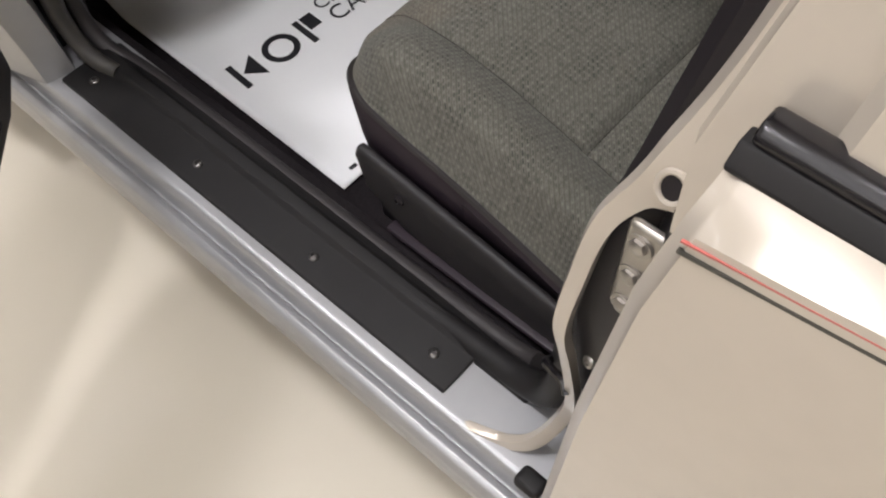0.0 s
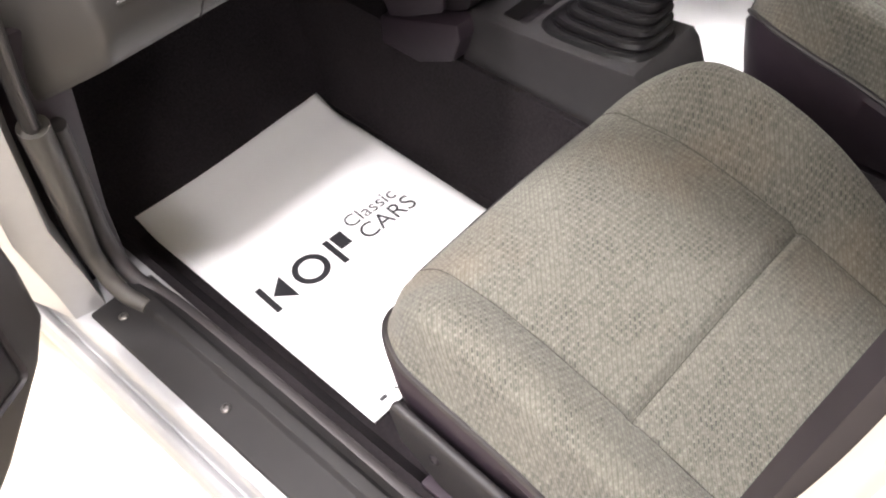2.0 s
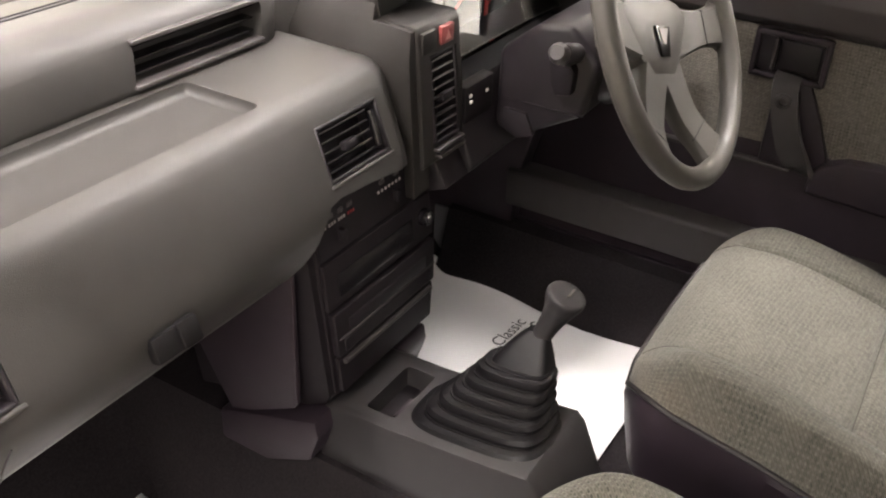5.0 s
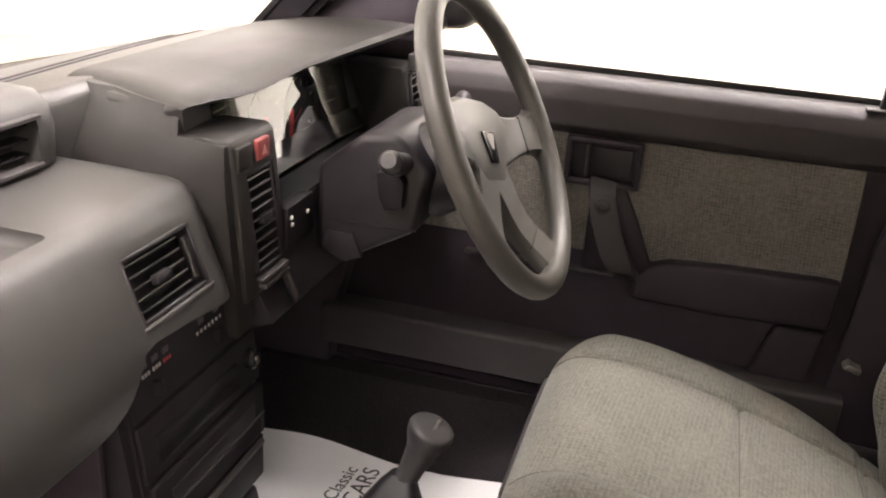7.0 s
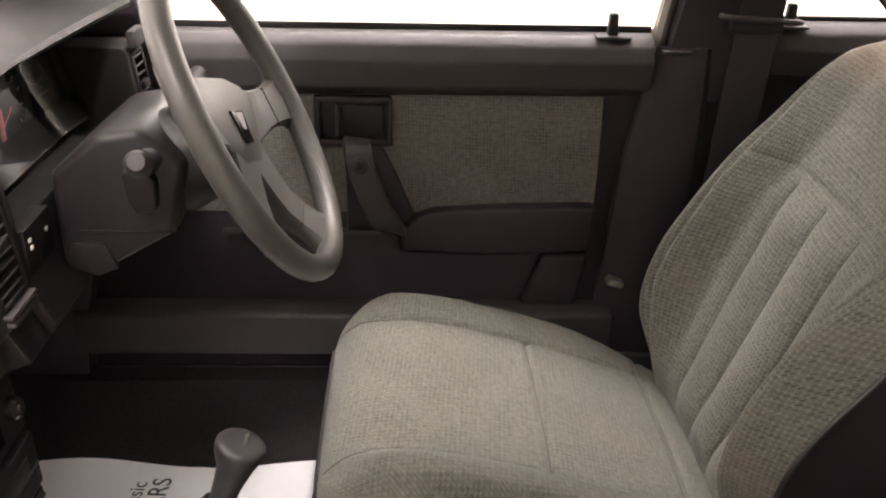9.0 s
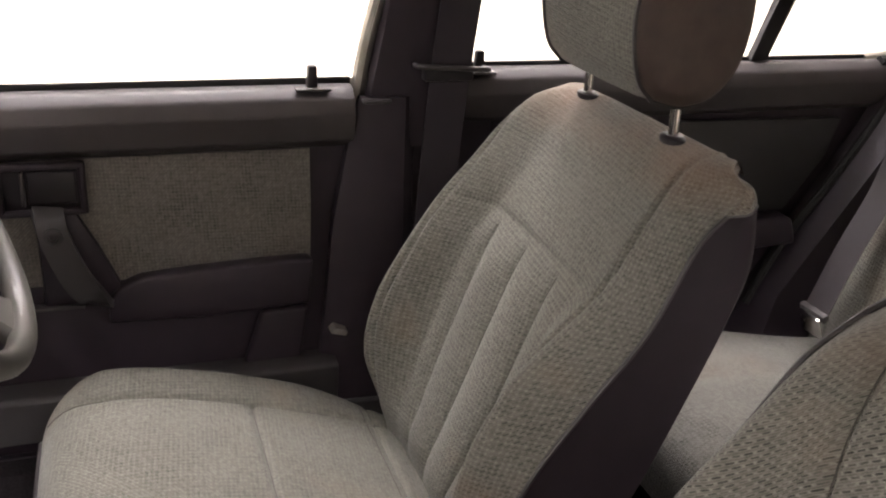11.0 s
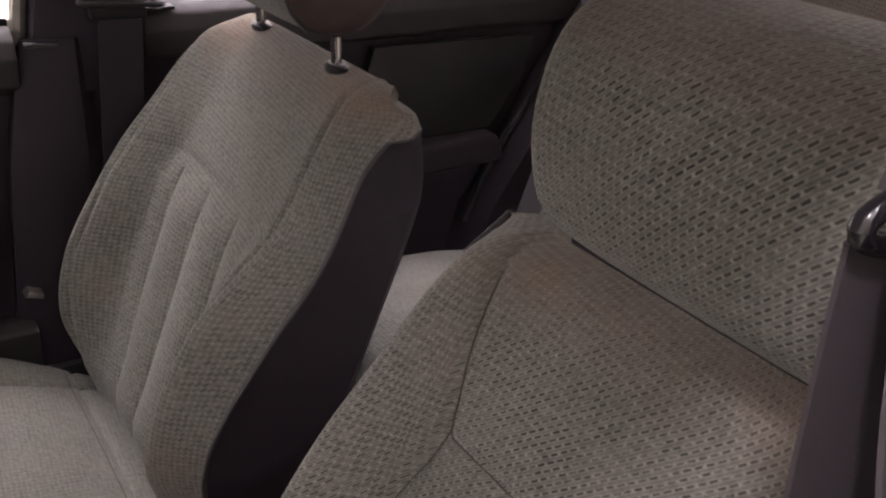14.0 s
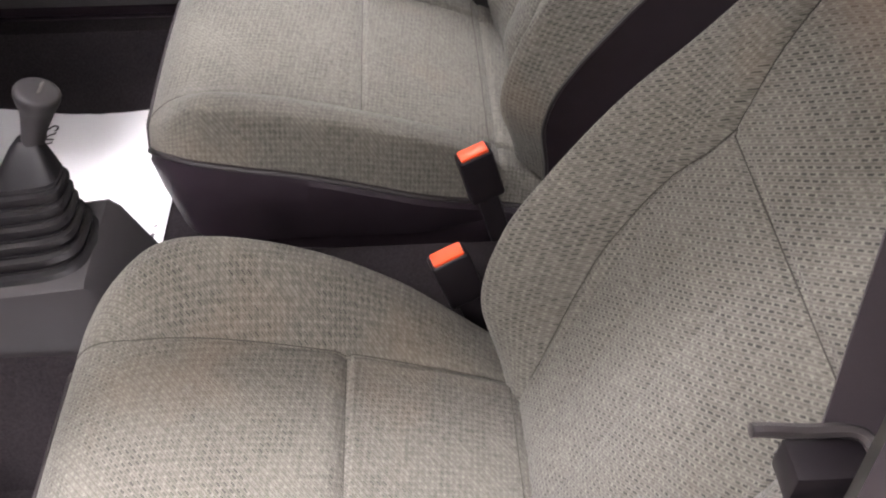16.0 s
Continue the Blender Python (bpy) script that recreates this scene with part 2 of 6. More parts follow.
def glass(name, tint=(1, 1, 1)):
    m = bpy.data.materials.new(name)
    m.use_nodes = True
    nt = m.node_tree
    b = nt.nodes["Principled BSDF"]
    b.inputs["Base Color"].default_value = (*tint, 1)
    b.inputs["Roughness"].default_value = 0.0
    b.inputs["Transmission Weight"].default_value = 1.0
    b.inputs["IOR"].default_value = 1.45
    return m


GLASS = glass("clear_glass", (0.97, 0.99, 0.98))


# ---- mesh helpers ----
def linked(name, bm, mat, smooth=True):
    me = bpy.data.meshes.new(name)
    bm.normal_update()
    bm.to_mesh(me)
    bm.free()
    me.materials.append(mat)
    if smooth:
        me.shade_smooth()
        me.set_sharp_from_angle(angle=radians(38))
    return new(name, me)


def part(name, bm, mat, parent, label="", smooth=True):
    ob = linked(name, bm, mat, smooth)
    if parent is not None:
        ob.parent = parent
        ob.matrix_parent_inverse = parent.matrix_world.inverted()
    if label:
        ob["label"] = label
    return ob


def thing(name, label, category, at=(0, 0, 0), group="", kind=""):
    ob = new(name)
    ob.matrix_world = Matrix.Translation(at)
    ob.empty_display_size = 0.05
    bpy.context.view_layer.update()
    return tagged(ob, label, category, group, kind)


def mesh_thing(name, bm, mat, label, category, group="", kind="", smooth=True):
    return tagged(linked(name, bm, mat, smooth), label, category, group, kind)


def box(x0, x1, y0, y1, z0, z1, bevel=0.004, seg=2, bm=None, m=None):
    b = bmesh.new()
    vs = bmesh.ops.create_cube(b, size=1)["verts"]
    for v in vs:
        v.co = Vector(((x0 + x1) / 2 + v.co.x * (x1 - x0), (y0 + y1) / 2 + v.co.y * (y1 - y0), (z0 + z1) / 2 + v.co.z * (z1 - z0)))
    if bevel:
        bmesh.ops.bevel(b, geom=b.edges[:], offset=bevel, segments=seg, affect="EDGES", profile=0.5)
    if m is not None:
        bmesh.ops.transform(b, matrix=m, verts=b.verts)
    return merged(bm, b)


def merged(bm, b):
    if bm is None:
        return b
    me = bpy.data.meshes.new("tmp")
    b.to_mesh(me)
    b.free()
    bm.from_mesh(me)
    bpy.data.meshes.remove(me)
    return bm


def prism(points, axis, a, b, bevel=0.0, seg=2, bm=None):
    """A closed outline in the plane across an axis, drawn out from a to b."""
    put = {"x": lambda p, q, s: (s, p, q), "y": lambda p, q, s: (p, s, q), "z": lambda p, q, s: (p, q, s)}[axis]
    m = bmesh.new()
    lo = [m.verts.new(put(p, q, a)) for p, q in points]
    hi = [m.verts.new(put(p, q, b)) for p, q in points]
    m.faces.new(lo[::-1])
    m.faces.new(hi)
    for i in range(len(points)):
        j = (i + 1) % len(points)
        m.faces.new((lo[i], lo[j], hi[j], hi[i]))
    bmesh.ops.recalc_face_normals(m, faces=m.faces)
    if bevel:
        bmesh.ops.bevel(m, geom=m.edges[:], offset=bevel, segments=seg, affect="EDGES", profile=0.5)
    return merged(bm, m)


def loft(rings, closed=True, caps=True, bm=None):
    m = bmesh.new()
    rows = [[m.verts.new(p) for p in r] for r in rings]
    n = len(rows[0])
    for a, b in zip(rows, rows[1:]):
        for i in range(n if closed else n - 1):
            j = (i + 1) % n
            m.faces.new((a[i], a[j], b[j], b[i]))
    if caps and closed:
        m.faces.new(rows[0][::-1])
        m.faces.new(rows[-1])
    bmesh.ops.recalc_face_normals(m, faces=m.faces)
    return merged(bm, m)


def tube(path, radius, sides=10, bm=None, caps=True, closed=False, flat=1.0):
    pts = [Vector(p) for p in path]
    rings = []
    up = None
    for i, p in enumerate(pts):
        if closed:
            d = pts[(i + 1) % len(pts)] - pts[i - 1]
        else:
            d = pts[min(i + 1, len(pts) - 1)] - pts[max(i - 1, 0)]
        d.normalize()
        if up is None:
            up = Vector((0, 0, 1)) if abs(d.z) < 0.9 else Vector((1, 0, 0))
        side = d.cross(up).normalized()
        up = side.cross(d).normalized()
        r = radius[i] if isinstance(radius, (list, tuple)) else radius
        rings.append([p + r * (math.cos(a) * side + flat * math.sin(a) * up) for a in (2 * math.pi * k / sides for k in range(sides))])
    if closed:
        rings.append(rings[0])
    return loft(rings, True, caps and not closed, bm)


def ribbon(path, across, width, thick=0.0016, bm=None):
    """A strap: centre line, direction across it, width and thickness."""
    pts = [Vector(p) for p in path]
    rings = []
    for i, p in enumerate(pts):
        d = (pts[min(i + 1, len(pts) - 1)] - pts[max(i - 1, 0)]).normalized()
        c = Vector(across[i] if isinstance(across, list) else across).normalized()
        c = (c - c.dot(d) * d).normalized()
        n = d.cross(c).normalized()
        h, t = c * width / 2, n * thick / 2
        rings.append([p - h - t, p + h - t, p + h + t, p - h + t])
    return loft(rings, True, True, bm)


def smoothed(pts, steps=6):
    """A Catmull-Rom line through the points."""
    p = [Vector(q) for q in pts]
    p = [2 * p[0] - p[1], *p, 2 * p[-1] - p[-2]]
    out = []
    for i in range(1, len(p) - 2):
        for k in range(steps):
            t = k / steps
            out.append(0.5 * (2 * p[i] + (p[i + 1] - p[i - 1]) * t + (2 * p[i - 1] - 5 * p[i] + 4 * p[i + 1] - p[i + 2]) * t**2 + (3 * p[i] - p[i - 1] - 3 * p[i + 1] + p[i + 2]) * t**3))
    return [*out, p[-2]]


def interp(table, x):
    """Smooth interpolation in rows of (x, value)."""
    xs, ys = [r[0] for r in table], [r[1] for r in table]
    if x <= xs[0]:
        return ys[0]
    for i in range(len(xs) - 1):
        if x <= xs[i + 1]:
            t = (x - xs[i]) / (xs[i + 1] - xs[i])
            m0 = (ys[i + 1] - ys[i - 1]) / (xs[i + 1] - xs[i - 1]) if i else (ys[1] - ys[0]) / (xs[1] - xs[0])
            m1 = (ys[i + 2] - ys[i]) / (xs[i + 2] - xs[i]) if i + 2 < len(xs) else (ys[-1] - ys[-2]) / (xs[-1] - xs[-2])
            h = xs[i + 1] - xs[i]
            return (2 * t**3 - 3 * t**2 + 1) * ys[i] + (t**3 - 2 * t**2 + t) * h * m0 + (-2 * t**3 + 3 * t**2) * ys[i + 1] + (t**3 - t**2) * h * m1
    return ys[-1]


def step(a, b, x):
    t = min(1, max(0, (x - a) / (b - a)))
    return t * t * (3 - 2 * t)


def groove(x, at, wide=0.006):
    return math.exp(-(((x - at) / wide) ** 2))


def sheet(rows, bm=None, uvs=None):
    """An open grid of points with UV in metres along its rows and columns."""
    m = bmesh.new()
    uvl = m.loops.layers.uv.new("UVMap")
    g = [[m.verts.new(p) for p in r] for r in rows]
    nr, nc = len(rows), len(rows[0])
    u = [[0.0] * nc for _ in range(nr)]
    v = [[0.0] * nc for _ in range(nr)]
    mid = nc // 2
    gap = [sum((Vector(r[j + 1]) - Vector(r[j])).length for r in rows) / nr for j in range(nc - 1)]
    for j in range(mid + 1, nc):
        for i in range(nr):
            u[i][j] = u[i][j - 1] + gap[j - 1]
    for j in range(mid - 1, -1, -1):
        for i in range(nr):
            u[i][j] = u[i][j + 1] - gap[j]
    for i in range(1, nr):
        d = (Vector(rows[i][mid]) - Vector(rows[i - 1][mid])).length
        for j in range(nc):
            v[i][j] = v[i - 1][j] + d
    for i in range(nr - 1):
        for j in range(nc - 1):
            f = m.faces.new((g[i][j], g[i][j + 1], g[i + 1][j + 1], g[i + 1][j]))
            for loop, (a, b) in zip(f.loops, ((i, j), (i, j + 1), (i + 1, j + 1), (i + 1, j))):
                loop[uvl].uv = (u[a][b], v[a][b])
    return m


def screw(name, at, normal, radius, mat, parent):
    bm = bmesh.new()
    n = Vector(normal).normalized()
    q = n.to_track_quat("Z", "Y").to_matrix().to_4x4()
    rings = []
    for r, h in ((radius, 0), (radius, radius * 0.25), (radius * 0.75, radius * 0.5), (radius * 0.45, radius * 0.55), (radius * 0.4, radius * 0.2)):
        rings.append([Matrix.Translation(at) @ q @ Vector((r * math.cos(a), r * math.sin(a), h)) for a in (2 * math.pi * k / 12 for k in range(12))])
    loft(rings, True, True, bm)
    return part(name, bm, mat, parent)

# ---- showroom ----
bm = box(-7, 8.6, -8, 8, -0.1, 0, 0)
mesh_thing("ground", bm, FLOOR, "cream painted showroom floor, smooth and slightly glossy", "floor", kind="structure", smooth=False)
for nm, b4 in (("wall_west", (-7.2, -7, -8, 8, 0, 3.3)), ("wall_east", (8.6, 8.8, -8, 8, 0, 3.3)), ("wall_north", (-7, 8.6, 8, 8.2, 0, 3.3)), ("wall_south", (-7, 8.6, -8.2, -8, 0, 3.3))):
    mesh_thing(nm, box(*b4, 0), WALL, "plain white painted showroom wall", "wall", kind="structure", smooth=False)
mesh_thing("ceiling", box(-7.2, 8.8, -8.2, 8.2, 3.3, 3.4, 0), WALL, "plain white showroom ceiling", "ceiling", kind="structure", smooth=False)

# ---- car body ----
car = thing("car_body", "beige saloon car body with its front passenger door open", "car")


def mirror_x(x):
    return 1.62 - x


# left sill: painted outer rail, step and inner flange, running along the door opening
outline = [(0.06, 0.20), (0.038, 0.30), (0.030, 0.330), (0.029, 0.338), (0.030, 0.344), (0.030, 0.352), (0.034, 0.362), (0.041, 0.366), (0.048, 0.362), (0.0505, 0.357), (0.0535, 0.358), (0.056, 0.378), (0.060, 0.3845), (0.066, 0.3855), (0.17, 0.385), (0.17, 0.20)]
part("sill", prism(outline, "y", -0.75, 1.02, 0.0008, 1), SILL_PAINT, car, "silver painted door sill")
# right sill, closed in by the far door
part("sill", prism([(mirror_x(x), z) for x, z in outline][::-1], "y", -0.75, 1.02, 0.003), SILL_PAINT, car)

# floor pan, toe board, tunnel
part("floor_pan", prism([(-1.2, 0.20), (-1.2, 0.262), (0.98, 0.262), (1.22, 0.55), (1.26, 0.55), (1.02, 0.20)], "x", 0.171, 1.449, 0), CARPET, car, "dark carpeted floor pan")
part("bulkhead", prism([(1.20, 0.5), (1.22, 0.96), (1.26, 0.96), (1.26, 0.5)], "x", 0.12, 1.5, 0), CARPET, car, "dark felt-covered bulkhead")
part("tunnel", loft([[(0.64, y, 0.262), (0.672, y, 0.38), (0.696, y, 0.444), (0.86, y, 0.444), (0.90, y, 0.38), (0.93, y, 0.262)] for y in (1.1, 0.6, 0.0, -0.45, -0.6)], False), CARPET, car, "dark carpeted transmission tunnel")

# kick panels left and right beside the foot wells
for x0, x1 in ((0.10, 0.165), (1.455, 1.52)):
    part("kick_panel", prism([(0.85, 0.36), (0.845, 0.48), (0.815, 0.60), (0.77, 0.80), (1.22, 0.80), (1.22, 0.262), (0.98, 0.262)], "x", x0, x1, 0.006), TRIM, car, "dark plastic kick panel")

# left A-post, painted, curving up from the sill
post = []
for y, z, d in ((0.800, 0.384, 0.115), (0.802, 0.44, 0.148), (0.792, 0.55, 0.205), (0.772, 0.70, 0.25), (0.722, 0.90, 0.29), (0.70, 0.98, 0.25)):
    e = 0.024 * step(0.40, 0.52, z)
    post.append([(0.060 - e, y + 0.012, z), (0.098 - e, y, z), (0.104 - e * 0.7, y + 0.02, z), (0.10, y + d, z), (0.03, y + d, z)])
part("front_door_post", loft(post), SILL_PAINT, car, "silver painted door post")
seal = smoothed([(0.112, 0.040, 0.70), (0.114, 0.046, 0.60), (0.120, 0.050, 0.50), (0.129, 0.064, 0.435), (0.134, 0.090, 0.405), (0.136, 0.14, 0.392), (0.136, 0.30, 0.387), (0.134, 0.70, 0.387), (0.119, 0.785, 0.403), (0.114, 0.815, 0.45), (0.111, 0.806, 0.52), (0.108, 0.790, 0.60), (0.105, 0.778, 0.66), (0.103, 0.771, 0.698)], 6)
part("seal_finisher", tube([p + Vector((0.026, 0.012, -0.008 + 0.012 * step(0.4, 0.45, p.z))) for p in seal if p.y > 0.085 and p.z < 0.672], 0.011, 10), TRIM_GREY, car, "grey plastic seal finisher")
cuff = [p for p in seal if p.y > 0.74]
low = [p for p in seal if p.y <= 0.75]
part("door_seal", tube(low, [interp([(0, 0.011), (0.2, 0.015), (0.6, 0.016), (0.8, 0.012), (1, 0.011)], k / (len(low) - 1)) for k in range(len(low))], 10), RUBBER, car, "black rubber door seal")
part("post_finisher", tube(cuff, [interp([(0, 0.011), (0.3, 0.012), (0.6, 0.016), (1, 0.017)], k / (len(cuff) - 1)) for k in range(len(cuff))], 12), POST_GREY, car, "light grey plastic finisher on the door post")
part("door_seal", tube(smoothed([(0.106, 0.780, 0.66), (0.101, 0.767, 0.71), (0.099, 0.752, 0.775), (0.096, 0.724, 0.85), (0.093, 0.70, 0.92)], 5), 0.009, 10), RUBBER, car, "black rubber door seal")
part("seal_bead", tube(smoothed([(0.101, 0.758, 0.705), (0.099, 0.743, 0.775), (0.096, 0.715, 0.85), (0.093, 0.691, 0.92)], 5), 0.003, 8), TRIM_GREY, car)
# black sill trim with a raised inner ridge
trim_pts = [(0.074, 0.386), (0.076, 0.3905), (0.122, 0.3915), (0.128, 0.398), (0.142, 0.400), (0.148, 0.392), (0.166, 0.385), (0.185, 0.35), (0.20, 0.262), (0.19, 0.262), (0.170, 0.3)]
sill_trim = part("sill_trim", prism(trim_pts, "y", 0.155, 0.80, 0.0015), RUBBER, car, "black plastic sill trim held by screws")
part("sill_trim_end", prism([(0.120, 0.386), (0.122, 0.3915), (0.128, 0.398), (0.142, 0.400), (0.148, 0.392), (0.166, 0.385), (0.185, 0.35), (0.20, 0.262), (0.19, 0.262), (0.170, 0.3)], "y", 0.085, 0.156, 0.003), RUBBER, sill_trim)
for y in (0.764, 0.564, 0.368, 0.19):
    screw("screw", (0.10, y, 0.391), (0, 0, 1), 0.0062, SCREW, sill_trim)
part("carpet_edge", prism([(0.166, 0.262), (0.166, 0.384), (0.185, 0.375), (0.205, 0.31), (0.235, 0.263)], "y", -0.5, 0.98, 0), CARPET, car, "dark carpet turned up against the sill")

part("sill_trim", prism([(mirror_x(x), z) for x, z in trim_pts][::-1], "y", 0.0, 0.86, 0.0015), TRIM, car, "black plastic sill trim")
part("carpet_edge", prism([(mirror_x(x), z) for x, z in ((0.150, 0.262), (0.150, 0.402), (0.18, 0.395), (0.205, 0.31), (0.235, 0.263))][::-1], "y", -0.5, 0.98, 0), CARPET, car)

# left B-post: painted flange sweeping up from the sill, post blackened as a shaded hollow behind it, and dark inner
# trim
centre = smoothed([(0.062, 0.125, 0.377), (0.070, 0.093, 0.384), (0.077, 0.073, 0.389), (0.086, 0.052, 0.410), (0.094, 0.037, 0.455), (0.093, 0.026, 0.52), (0.084, 0.025, 0.58), (0.073, 0.029, 0.645), (0.065, 0.034, 0.70), (0.067, 0.030, 0.765), (0.071, 0.022, 0.83), (0.084, 0.000, 0.885), (0.106, -0.024, 0.97), (0.126, -0.040, 1.06), (0.168, -0.056, 1.20), (0.215, -0.07, 1.34)], 12)
rings = []
for i, p in enumerate(centre):
    w = 0.0065 + 0.0055 * step(0.84, 0.90, p.z) + 0.010 * step(0.9, 1.1, p.z)
    c = 0.45 + 0.55 * step(0.84, 0.89, p.z)
    hi = 0.062 * step(0.862, 0.895, p.z)
    rings.append([p + Vector(o) for o in ((-0.008 * c, -w - hi, -0.004), (-0.009 * c, w * 0.6, 0.004), (0.004 * c, w, 0.006), (0.014 * c, w * 0.4, 0.006), (0.010 * c, -w - hi, -0.002))])
part("door_post_flange", loft(rings), PAINT, car, "beige painted door post flange")
rings = []
for z, x, y in ((0.40, 0.085, -0.02), (0.6, 0.085, -0.025), (0.8, 0.088, -0.034), (0.862, 0.092, -0.042), (0.92, 0.097, -0.05), (1.06, 0.128, -0.075), (1.2, 0.172, -0.09), (1.34, 0.215, -0.105)):
    hi = step(0.83, 0.92, z)
    rings.append([(x - 0.03 + 0.004 * hi, y - 0.10, z), (x - 0.028 + 0.004 * hi, y + 0.02 + 0.018 * hi, z), (x + 0.0, y + 0.035 + 0.012 * hi, z), (x + 0.045, y + 0.02, z), (x + 0.05, y - 0.13, z), (x, y - 0.13, z)])
part("door_post", loft(rings[3:]), PAINT, car, "beige painted centre post")
# lower part of the same post in black, for the shade behind the flange
part("post_hollow", loft(rings[:4]), BLACK, car, "lower centre post, blackened for the shade behind the flange")
rings = []
for z, x, y in ((0.40, 0.138, 0.03), (0.52, 0.130, 0.03), (0.62, 0.112, 0.03), (0.7, 0.10, 0.030), (0.80, 0.104, 0.026), (0.86, 0.112, 0.016), (0.95, 0.128, 0.004), (1.06, 0.150, -0.012), (1.2, 0.182, -0.030), (1.34, 0.22, -0.05)):
    rings.append([(x - 0.022, y, z), (x - 0.012, y + 0.010, z), (x + 0.018, y - 0.012, z), (x + 0.030, y - 0.05, z), (x + 0.030, y - 0.16, z), (x - 0.02, y - 0.16, z), (x - 0.022, y - 0.02, z)])
part("post_trim", loft(rings), BLACK, car, "dark plastic centre post trim")
part("hinge_plate", box(0.064, 0.072, -0.020, 0.006, 0.762, 0.852, 0.005, 3), STEEL, car, "bare metal hinge plate with bolts")
for z in (0.775, 0.807, 0.838):
    part("bolt", tube([(0.066, -0.005, z), (0.0605, -0.004, z), (0.0590, -0.0038, z)], [0.0062, 0.0058, 0.0035], 6), STEEL, car)
    part("washer", tube([(0.066, -0.005, z), (0.0625, -0.0046, z)], 0.0085, 14), STEEL, car)
part("wire_loop", tube(smoothed([(0.104, 0.058, 0.552), (0.096, 0.057, 0.560), (0.091, 0.045, 0.566), (0.087, 0.034, 0.571), (0.082, 0.026, 0.566)], 5), 0.0042, 8), GLOSS_BLACK, car, "black plastic striker loop")
screw("bolt", (0.087, 0.0165, 0.631), (-1, 0.3, 0.5), 0.0055, STEEL, car)
part("grommet", box(0.050, 0.073, 0.016, 0.046, 0.378, 0.394, 0.006, 3), RUBBER, car, "black rubber grommet on the sill")
# round access hole in the upper post, its shaded inside drawn as a black plug
ring = [(0.0735 + 0.0022 * math.sin(a), -0.0085 + 0.0066 * math.cos(a), 0.884 + 0.0078 * math.sin(a)) for a in (2 * math.pi * k / 24 for k in range(24))]
part("hole_cavity", loft([[(x - 0.001, y, z) for x, y, z in ring], [(x + 0.012, y, z) for x, y, z in ring]]), BLACK, car, "black plug standing for the shaded round hole in the door post")

part("hole_boss", tube([(0.0728 + 0.0026 * math.sin(a), -0.0085 + 0.0082 * math.cos(a), 0.884 + 0.0094 * math.sin(a)) for a in (2 * math.pi * k / 24 for k in range(24))], 0.0021, 8, closed=True), PAINT, car, "painted rim of the access hole")

# closed left rear door seen from outside
rdoor = thing("rear_door", "closed beige rear door with a thin red and black stripe", "car door")
skin = [(0.062, 0.20), (0.030, 0.34), (0.020, 0.50), (0.0165, 0.70), (0.019, 0.86), (0.0200, 0.915), (0.0215, 0.931), (0.045, 0.950), (0.075, 0.956), (0.085, 0.20)]


def lead(z):
    """The door's leading edge, leaning back towards the belt line."""
    return interp([(0.2, 0.02), (0.45, 0.004), (0.613, -0.006), (0.726, -0.010), (0.834, -0.018), (0.90, -0.028), (0.935, -0.034), (1.0, -0.045)], z)


def rise(z):
    """The swage line climbs gently towards the rear."""
    return 0.18 * step(0.86, 0.91, z) * (1 - 0.8 * step(0.931, 0.948, z))


rings = []
for k, dx in ((0.0, 0.010), (0.007, 0.004), (0.010, 0.0), (0.05, -0.001), (0.10, -0.001), (0.3, -0.004), (0.6, -0.004), (0.9, 0.0)):
    rings.append([(x + (dx if x < 0.06 else 0), lead(z) - k, z + rise(z) * min(k, 0.1)) for x, z in skin])
part("door_skin", loft(rings), PAINT, rdoor, "beige metallic painted door skin")
for z0, z1, mat, lab in ((0.9192, 0.9216, STRIPE_BLACK, "black pinstripe"), (0.9266, 0.9278, STRIPE_RED, "red pinstripe")):
    y0, y1, y2 = lead(0.92) - 0.007, lead(0.92) - 0.11, -0.9
    part("stripe", prism([(y0, z0), (y0, z1), (y1, z1 + 0.017), (y2, z1 + 0.017), (y2, z0 + 0.017), (y1, z0 + 0.017)], "x", 0.0191 + (z0 - 0.9192) * 0.1, 0.0215, 0), mat, rdoor, lab)
part("weatherstrip", prism([(0.046, 0.949), (0.0445, 0.953), (0.053, 0.962), (0.064, 0.962), (0.066, 0.954)], "y", -0.95, -0.036, 0.0015), RUBBER, rdoor, "black rubber window strip")
part("weatherstrip", prism([(0.054, 0.961), (0.053, 0.967), (0.060, 0.972), (0.072, 0.972), (0.076, 0.958)], "y", -0.95, -0.040, 0.003, 3), GLOSS_BLACK, rdoor, "glossy black window strip")
part("window_frame", loft([[(x - 0.004, y + 0.012, z), (x + 0.004, y + 0.02, z), (x + 0.03, y + 0.012, z), (x + 0.03, y - 0.09, z), (x, y - 0.095, z), (x - 0.006, y - 0.09, z)] for x, y, z in ((0.068, -0.086, 0.965), (0.098, -0.098, 1.1), (0.148, -0.115, 1.25), (0.198, -0.135, 1.36))]), PAINT, rdoor, "beige painted window frame")
pane = bmesh.new()
for fl in (((0.085, -0.14, 0.98), (0.085, -0.95, 0.98), (0.2, -0.95, 1.34), (0.2, -0.17, 1.34)),):
    pane.faces.new([pane.verts.new(p) for p in fl])
ob = part("pane", pane, GLASS, rdoor, smooth=False)
ob.visible_shadow = False
mod = ob.modifiers.new("thickness", "SOLIDIFY")
mod.thickness = 0.004

